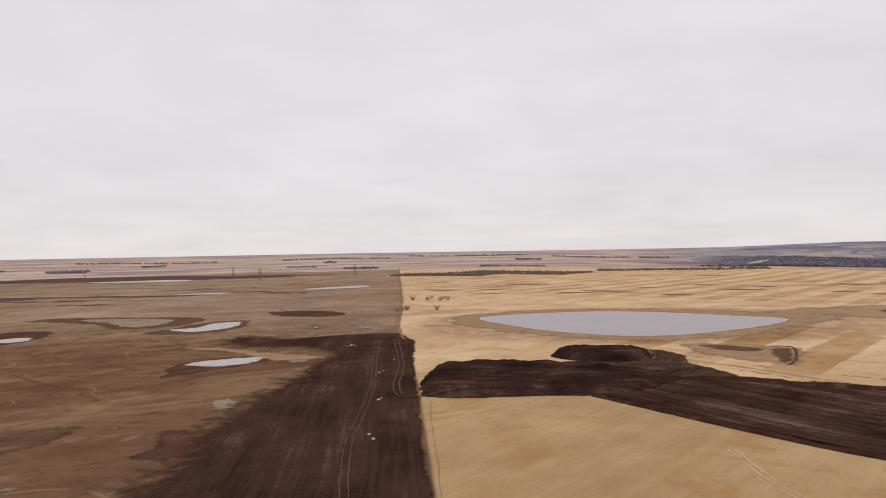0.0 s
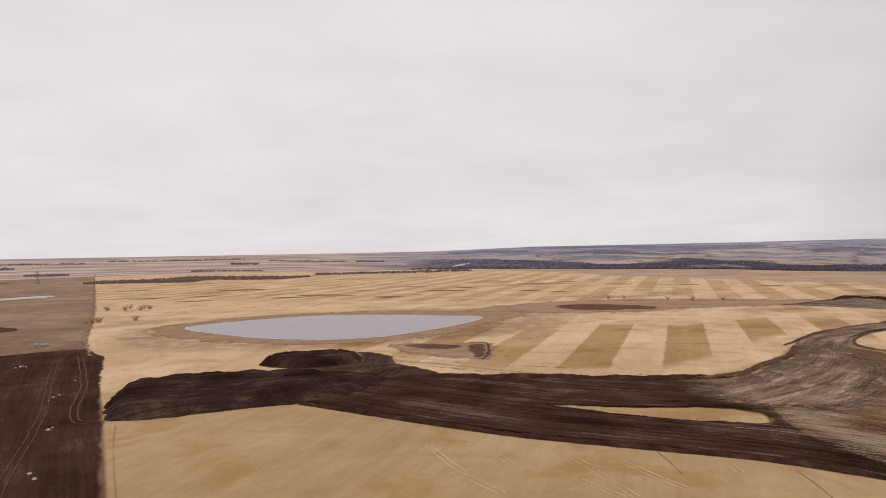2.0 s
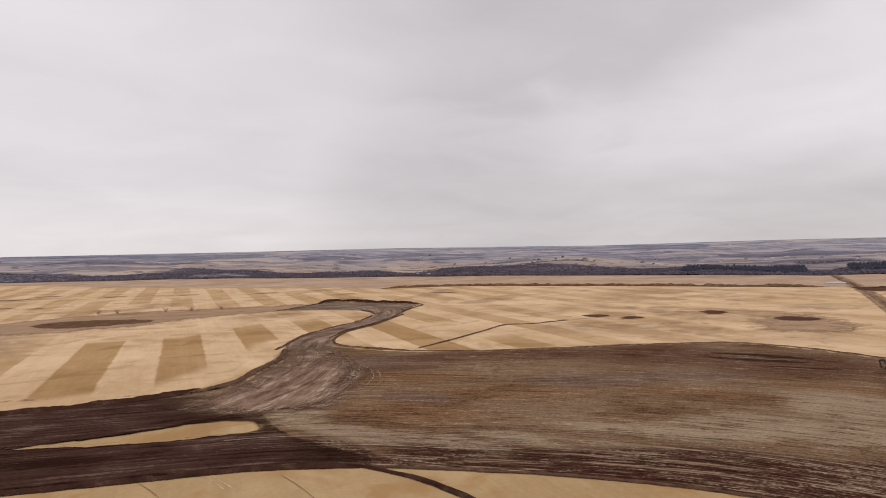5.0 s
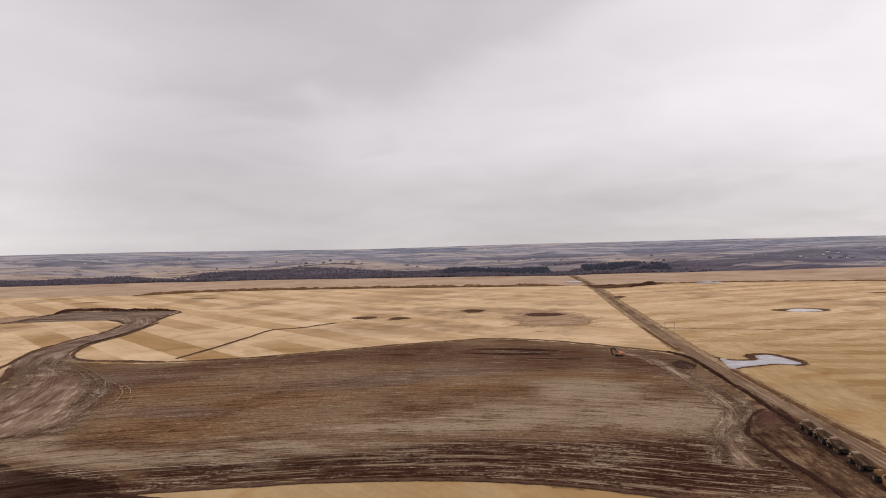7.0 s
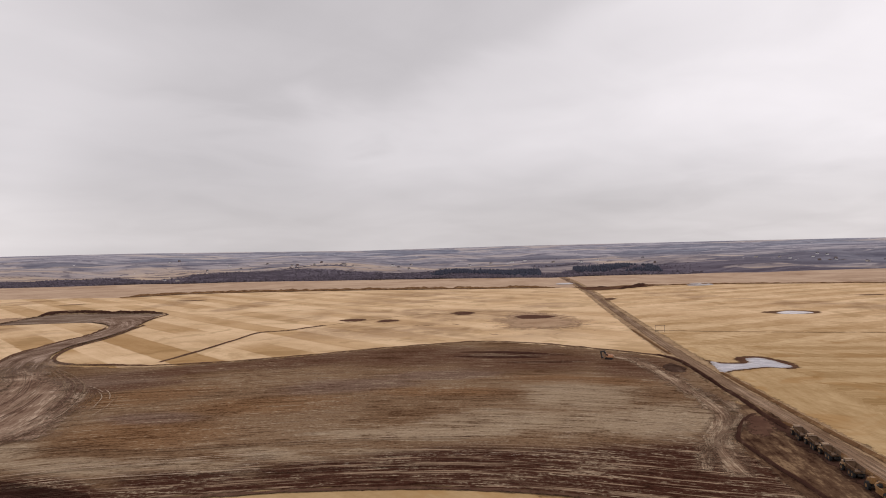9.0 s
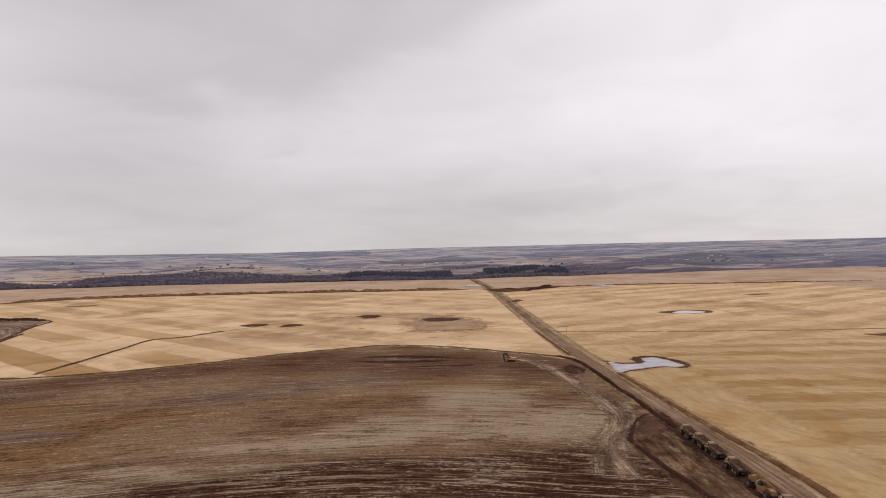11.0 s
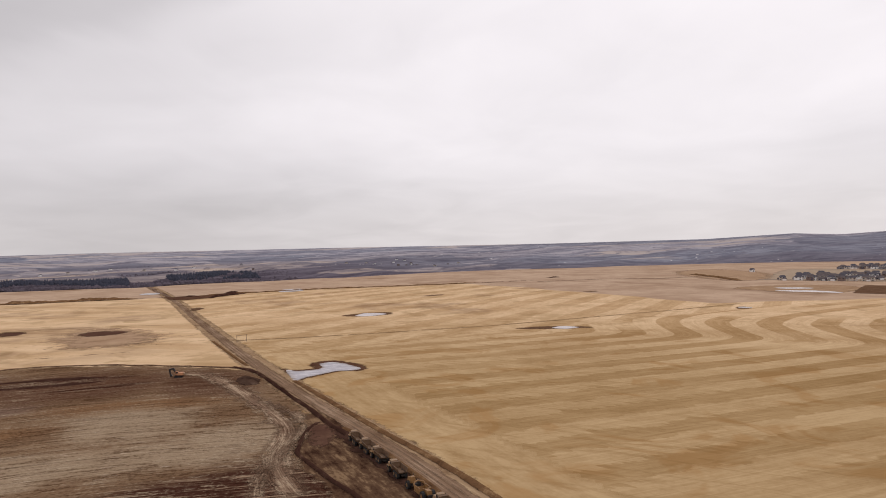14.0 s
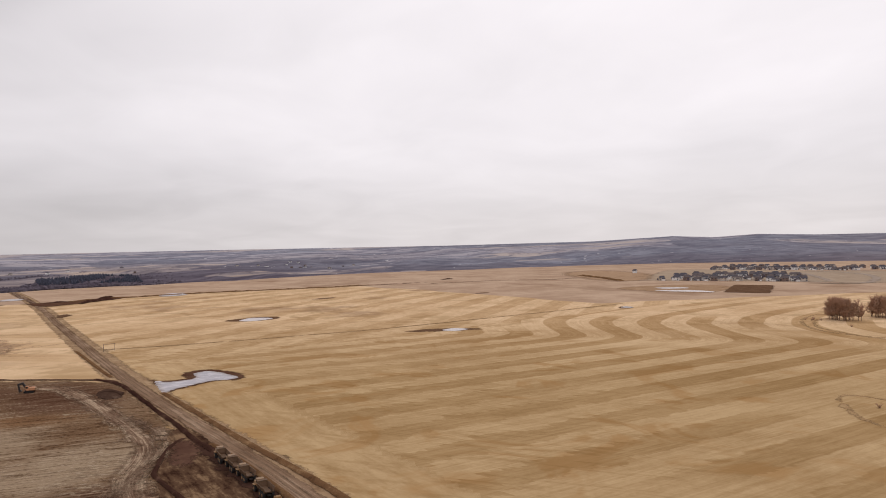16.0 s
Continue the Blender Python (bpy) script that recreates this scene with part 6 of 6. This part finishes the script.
def bush(seed, label, height=2.2, twigs=150):
    rng = random.Random(seed)
    t = empty("bush", label, "bush", "bare bushes in the fields")
    stems, crown = bmesh.new(), bmesh.new()
    for k in range(7):
        a = rng.uniform(0, math.tau)
        e = Vector((math.cos(a) * height * 0.5, math.sin(a) * height * 0.5, height * rng.uniform(0.5, 0.85)))
        rod(stems, (0, 0, -0.1), e, 0.06, 0.02, 4)
        for j in range(twigs // 7):
            p = e * rng.uniform(0.08, 1.0)
            q = p + Vector((rng.gauss(0, 1), rng.gauss(0, 1), rng.gauss(0.4, 0.6))).normalized() * height * rng.uniform(0.15, 0.4)
            side = (q - p).cross(Vector((rng.gauss(0, 1), rng.gauss(0, 1), rng.gauss(0, 1)))).normalized() * 0.06
            crown.faces.new([crown.verts.new(c) for c in (p - side, p + side, q)])
    part("stem", stems, M["bark"], t)
    part("crown", crown, M["twig"], t, "tangle of bare brown twigs")
    return t


kinds = [bare_tree(15, 5), bare_tree(17, 6), bare_tree(13, 7, 560)]
rng = random.Random(12)
spots = [(358 - 22 * rng.random(), -553 - 13 * rng.random()) for k in range(30)] + [(345 - 26 * rng.random(), -592 - 20 * rng.random()) for k in range(22)] + [(338 - 24 * rng.random(), -617 - 30 * rng.random()) for k in range(20)]
for k, (x, y) in enumerate(spots):
    size = rng.uniform(0.8, 1.12)
    m = on_land(x, y, rng.uniform(0, 360))
    if k < 3:
        kinds[k].matrix_basis = m
    else:
        copy_thing(kinds[k % 3], m)
shrub = bush(3, "low leafless brown bush standing in a field")
tall = bush(9, "bare brown thicket standing in the stubble", 6.0, 420)
tall.matrix_basis = on_land(-22, 893)
bushes = [(362, -545), (366, -541), (360, -539), (364, -549), (355, -543), (320, -520), (297, -540), (186, -281), (183, -288), (180, -292)]
bushes += [(512, 701), (526, 688), (555, 646), (574, 628), (598, 605)]
bushes += [(rng.uniform(-46, 14), 893 + rng.gauss(0, 9)) for k in range(9)] + [(rng.uniform(-50, -6), 752 + rng.gauss(0, 8)) for k in range(7)]
for k, (x, y) in enumerate(bushes):
    m = on_land(x, y, rng.uniform(0, 360))
    if k:
        copy_thing(tall if y > 600 else shrub, m)
    else:
        shrub.matrix_basis = m


def clumps(name, label, xs, ys, heights, mat, seed, wide=0.5, spire=False, category="woods"):
    """Many small tree crowns in one mesh, for woods far off."""
    rs = np.random.RandomState(seed)
    n = len(xs)
    a = np.arange(6) * math.tau / 6
    if spire:
        tmpl = np.concatenate([[[0, 0, 1]], np.stack([np.cos(a) * 0.5, np.sin(a) * 0.5, np.full(6, 0.35)], 1), np.stack([np.cos(a) * 0.8, np.sin(a) * 0.8, np.full(6, 0.02)], 1)])
    else:
        tmpl = np.concatenate([[[0, 0, 1]], np.stack([np.cos(a) * 0.75, np.sin(a) * 0.75, np.full(6, 0.78)], 1), np.stack([np.cos(a + 0.4), np.sin(a + 0.4), np.full(6, 0.3)], 1)])
    faces = [(0, 1 + k, 1 + (k + 1) % 6) for k in range(6)]
    for k in range(6):
        faces += [(1 + k, 7 + k, 7 + (k + 1) % 6), (1 + k, 7 + (k + 1) % 6, 1 + (k + 1) % 6)]
    faces = np.array(faces)
    h = np.asarray(heights)[:, None]
    V = np.repeat(tmpl[None], n, 0) * (1 + 0.25 * rs.uniform(-1, 1, (n, 13, 3)))
    turn = rs.uniform(0, math.tau, n)[:, None]
    vx, vy = V[..., 0] * np.cos(turn) - V[..., 1] * np.sin(turn), V[..., 0] * np.sin(turn) + V[..., 1] * np.cos(turn)
    z0 = base(xs, ys)[:, None] - 0.3
    V = np.stack([xs[:, None] + vx * h * wide, ys[:, None] + vy * h * wide, z0 + V[..., 2] * h], -1).reshape(-1, 3)
    F = (faces[None] + 13 * np.arange(n)[:, None, None]).reshape(-1, 3)
    return tagged(mesh_object(name, V, F, M[mat]), label, category, kind="stuff")


rs = np.random.RandomState(4)
N = 150000
az = rs.uniform(14, 158, N)
edge = np.interp(az, EDGE_AZ, EDGE_R)
rr = edge + 40 + 2500 * rs.uniform(0, 1, N) ** 1.2
wx, wy = rr * np.sin(np.radians(az)), rr * np.cos(np.radians(az))
s = rr - edge
dens = far_cover(wx, wy)[0] * np.clip((az - 16) / 16, 0.05, 1) * (1 - 0.8 * smooth(s, 1300, 2300)) * (1 - 0.9 * smooth(az, 90, 106))
keep = (dens > rs.uniform(0.25, 0.95, N)) & (rr < 4600)
wx, wy, s = wx[keep][:70000], wy[keep][:70000], s[keep][:70000]
clumps("valley_woods", "leafless woods filling the valley, grey-purple with painted haze", wx, wy, rs.uniform(0.7, 1.4, len(wx)) * (6.0 - 3.2 * smooth(s, 250, 800)), "wood_far", 7, 0.95)
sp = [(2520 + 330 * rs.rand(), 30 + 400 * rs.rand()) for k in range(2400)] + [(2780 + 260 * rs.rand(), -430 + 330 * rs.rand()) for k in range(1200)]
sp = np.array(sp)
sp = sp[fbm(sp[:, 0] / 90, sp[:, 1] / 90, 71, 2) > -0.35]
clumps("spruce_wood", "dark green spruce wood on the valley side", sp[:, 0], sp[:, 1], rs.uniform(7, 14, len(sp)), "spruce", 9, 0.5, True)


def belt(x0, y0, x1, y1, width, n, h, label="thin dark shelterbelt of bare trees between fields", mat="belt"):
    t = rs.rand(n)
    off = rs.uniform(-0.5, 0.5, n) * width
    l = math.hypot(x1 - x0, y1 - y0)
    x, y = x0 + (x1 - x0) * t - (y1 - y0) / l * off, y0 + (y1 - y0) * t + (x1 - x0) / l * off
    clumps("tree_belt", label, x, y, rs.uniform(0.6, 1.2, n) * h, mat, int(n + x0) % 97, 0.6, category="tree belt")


belt(-118, 1823, 110, 1725, 110, 1260, 4.5, "brown leafless scrub along the field's end", "scrub")
belt(60, 1950, 330, 1700, 160, 900, 4.5, "brown leafless scrub along the field's end", "scrub")
belt(420, 1900, 820, 1750, 120, 600, 4.5, "brown leafless scrub along the field's end", "scrub")
for b in ((-412, 2875, -265, 2850, 20, 90, 9), (-1600, 2810, -1435, 2785, 50, 110, 10), (-590, 3466, -531, 3450, 30, 50, 10), (-1418, 3268, -1317, 3300, 30, 60, 9), (372, 3550, 492, 3498, 30, 70, 9),
          (1015, 3582, 1117, 3455, 40, 80, 9), (-900, 3900, -300, 3950, 25, 160, 8), (-200, 4200, 500, 4100, 25, 180, 8), (-1900, 3600, -1200, 3700, 25, 160, 8), (600, 3900, 1000, 3700, 30, 120, 8),
          (-700, 3100, -560, 3080, 15, 50, 7), (-2200, 3100, -1900, 3000, 25, 80, 8), (150, 2900, 420, 2860, 20, 90, 7)):
    belt(*b)

# ---------------------------------------------------------------- pylons, posts, stones
def pylon():
    t = empty("lattice_pylon", "grey steel lattice transmission pylon", "pylon", "pylons across the pasture")
    H = 30.0

    def w(z):
        return 3.2 * (1 - z / H) + 0.55

    legs = [(-1, -1), (1, -1), (1, 1), (-1, 1)]
    for sx, sy in legs:
        part("leg", rod(bmesh.new(), (sx * w(0), sy * w(0), -0.3), (sx * w(H), sy * w(H), H), 0.22, 0.14, 4), M["galv"], t)
    bm = bmesh.new()
    zs = [0, 6, 11, 15.5, 19, 22, 25, 28, 30]
    for a, b in zip(zs, zs[1:]):
        for k in range(4):
            (x0, y0), (x1, y1) = legs[k], legs[(k + 1) % 4]
            rod(bm, (x0 * w(a), y0 * w(a), a), (x1 * w(b), y1 * w(b), b), 0.1, sides=4)
            rod(bm, (x1 * w(a), y1 * w(a), a), (x0 * w(b), y0 * w(b), b), 0.1, sides=4)
    part("bracing", bm, M["galv"], t)
    for z, reach in ((22, 5.5), (25.5, 6.5), (29, 4.5)):
        bm = bmesh.new()
        for s in (-1, 1):
            rod(bm, (s * 0.6, 0.6, z), (s * reach, 0, z + 0.3), 0.12, sides=4)
            rod(bm, (s * 0.6, -0.6, z), (s * reach, 0, z + 0.3), 0.12, sides=4)
            rod(bm, (s * 0.6, 0, z + 1.4), (s * reach, 0, z + 0.3), 0.1, sides=4)
            rod(bm, (s * reach, 0, z + 0.3), (s * reach, 0, z - 1.5), 0.12, sides=4)
        part("crossarm", bm, M["galv"], t)
    return t


p = pylon()
p.matrix_basis = on_land(-545, 1805, 30)
for x, y in ((-885, 1716), (-433, 1641), (-1220, 1640), (-240, 1890)):
    copy_thing(p, on_land(x, y, 30))

g = empty("gateway", "weathered timber field gateway beside the dirt road", "gateway")
for k, (x, y) in enumerate(((0, 0), (7, 0))):
    part("post", rod(bmesh.new(), (x, y, -0.3), (x, y, 5.0), 0.16, 0.13, 8), M["post"], g)
part("crossbeam", rod(bmesh.new(), (-0.4, 0, 4.7), (7.4, 0, 4.7), 0.13, sides=8), M["post"], g)
for z in (0.6, 1.0, 1.4):
    part("gate_rail", box(bmesh.new(), (3.5, 0, z), (6.6, 0.06, 0.12)), M["post"], g)
g.matrix_basis = on_land(544, -62.5, -75)


def stone(seed):
    bm = bmesh.new()
    bmesh.ops.create_icosphere(bm, subdivisions=2, radius=0.7)
    for v in bm.verts:
        v.co *= 1 + 0.35 * noise.noise(v.co * 1.7 + Vector((seed, 0, 0)))
        v.co.z *= 0.65
    ob = part("boulder", bm, M["stone"], None, smooth_shade=False)
    return tagged(ob, "pale fieldstone lying on bare soil", "boulder", "boulders on the bare field")


rng = random.Random(8)
for k, (x, y, big) in enumerate([(-27, 243, 1.0), (-25, 237, 0.9), (-29, 300, 1.1), (-28, 303, 0.6), (-35, 367, 0.9), (-33, 372, 0.7), (-36, 360, 0.6), (-30, 410, 0.7), (-11, 316, 0.9), (-10, 320, 0.6), (-64, 476, 1.3), (-61, 474, 0.8), (-66, 473, 0.8), (-63, 478, 0.7), (-12, 392, 0.7)]):
    st = stone(k * 3.7)
    st.matrix_basis = on_land(x, y, rng.uniform(0, 360), 0.22) @ Matrix.Scale(big, 4)
cover("stone_heap", "grey scraped ring of stones on bare soil", [(-72, 470), (-62, 466), (-52, 472), (-56, 482), (-68, 484)], "ramp", "stone heap", res=0.8, lift=0.12, ragged=1.6, cut=[[(-68, 474), (-60, 471), (-56, 475), (-62, 480)]])
for x, y, l in ((-64, 577, 4.2), (-70, 581, 2.6), (-108, 585, 2.8)):
    bm = rod(bmesh.new(), (-l / 2, 0, 0.9), (l / 2, 0, 0.9), 0.9, sides=14)
    tk = empty("plastic_tank", "green plastic tank lying in pasture", "tank", "tanks in the pasture")
    part("shell", bm, M["green"], tk)
    for s in (-0.3, 0.3):
        part("cradle", box(bmesh.new(), (s * l, 0, 0.15), (0.3, 1.6, 0.4)), M["post"], tk)
    tk.matrix_basis = on_land(x, y, 20)

# ---------------------------------------------------------------- the housing estate
def house(wall, roof, seed):
    rng = random.Random(seed)
    t = empty("house", "two-storey suburban house with a dark shingle roof", "house", "houses of the estate")
    w2, d2, hh = rng.uniform(9, 12), rng.uniform(9, 11), rng.choice((5.2, 5.6, 3.4))

    def gable(bm, x, y, z, lx, ly, rise):
        v = [bm.verts.new((x + a * lx / 2, y + b * ly / 2, z)) for a, b in ((-1, -1), (1, -1), (1, 1), (-1, 1))] + [bm.verts.new((x - lx * 0.32, y, z + rise)), bm.verts.new((x + lx * 0.32, y, z + rise))]
        for f in ((0, 1, 5, 4), (1, 2, 5), (2, 3, 4, 5), (3, 0, 4), (3, 2, 1, 0)):
            bm.faces.new([v[k] for k in f])

    bm = box(bmesh.new(), (0, 0, hh / 2 - 0.2), (w2, d2, hh + 0.4))
    box(bm, (w2 * 0.28, -d2 / 2 - 2, 1.4), (6, 5, 3.2))
    part("wall", bm, M[wall], t)
    bm = bmesh.new()
    gable(bm, 0, 0, hh, w2 + 1, d2 + 1, 2.8)
    gable(bm, w2 * 0.28, -d2 / 2 - 2, 3.0, 6.8, 5.8, 1.7)
    part("roof", bm, M[roof], t)
    part("garage_door", box(bmesh.new(), (w2 * 0.28, -d2 / 2 - 4.52, 1.25), (4.8, 0.08, 2.3)), M["white"], t, "white garage door")
    for x, z in ((-w2 * 0.28, 1.7), (-w2 * 0.28, 4.2), (w2 * 0.2, 4.4)):
        if z < hh - 0.5:
            for s in (-1, 1):
                part("window", box(bmesh.new(), (x, s * (d2 / 2 + 0.02), z), (2.0, 0.08, 1.3)), M["pane"], t, "dark window")
    part("chimney", box(bmesh.new(), (w2 * 0.2, d2 * 0.15, hh + 2.2), (0.8, 0.8, 1.8)), M["brown"], t)
    return t


types = [house("beige", "shingle", 1), house("white", "shingle", 2), house("brown", "shingle2", 3), house("white", "shingle", 4), house("grey", "shingle2", 5), house("beige", "shingle2", 6)]
rng = random.Random(21)
lots = []
for (x0, y0), (x1, y1), n in (((842, -938), (668, -1056), 22), (((860, -990)), (690, -1095), 20), ((905, -1050), (735, -1150), 20), ((915, -1110), (790, -1190), 14), ((1100, -1400), (830, -1480), 16), ((1120, -1450), (740, -1500), 22),
                              ((1150, -1520), (780, -1560), 22), ((1180, -1600), (700, -1640), 26), ((700, -1440), (560, -1430), 9), ((690, -1500), (520, -1490), 10)):
    for k in range(n):
        f = (k + rng.uniform(-0.25, 0.25)) / (n - 1)
        if rng.random() < 0.9:
            lots.append((x0 + (x1 - x0) * f + rng.uniform(-4, 4), y0 + (y1 - y0) * f + rng.uniform(-6, 6), math.degrees(math.atan2(y1 - y0, x1 - x0)) + rng.choice((0, 180)) + rng.uniform(-6, 6)))
for k, (x, y, a) in enumerate(lots):
    if k < 6:
        types[k].matrix_basis = on_land(x, y, a)
    else:
        copy_thing(types[rng.randrange(6)], on_land(x, y, a))
for pts, wd in (([(880, -925), (800, -985), (720, -1040), (640, -1075)], 9), ([(640, -1075), (680, -1130), (760, -1230), (860, -1340)], 10), ([(640, -1020), (600, -1040), (590, -1100), (700, -1300), (860, -1400)], 12), ([(1150, -1370), (900, -1450), (600, -1470)], 9), ([(900, -1030), (760, -1120)], 8)):
    band("estate_street", "pale paved street between the houses", pts, wd, "silt", 0.5, 6.0, "street")
cover("estate_lawn", "dull green-grey mown lots of the estate", [(900, -915), (660, -1040), (560, -1090), (480, -1400), (620, -1480), (900, -1420), (1180, -1380), (1000, -1080)], "lawn", "lawn", res=6, lift=0.2, ragged=6)
band("dark_hedge_bank", "dark weedy bank beside the far field road", [(1100, -640), (1080, -760), (1026, -833), (1022, -939), (975, -1040)], 9, "reeds", 0.4, 6.0, "bank")
berm("dark heap of soil on the far field edge", [(1206, -730), (1210, -745), (1212, -758)], 12, 3.0)
xs = np.array([p[0] for p in lots]) + rs.uniform(-12, 12, len(lots))
ys = np.array([p[1] for p in lots]) + rs.uniform(-12, 12, len(lots))
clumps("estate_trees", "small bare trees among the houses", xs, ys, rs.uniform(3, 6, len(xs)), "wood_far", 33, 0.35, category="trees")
far = types[3]
for x, y in ((1123, -1177),):
    copy_thing(far, on_land(x, y, 40))
fx = [(2950 + 500 * rng.random(), -1500 + 3400 * rng.random()) for k in range(46)]
for x, y in fx:
    copy_thing(types[rng.randrange(6)], on_land(x, y, rng.uniform(0, 360)))
for x, y in ((-1420, 2790), (-1500, 2800), (-560, 3455), (430, 3520), (-330, 2860), (2900, 1480), (2380, 1330), (2330, 1350)):
    copy_thing(types[rng.choice((0, 3))], on_land(x, y, rng.uniform(0, 360)))
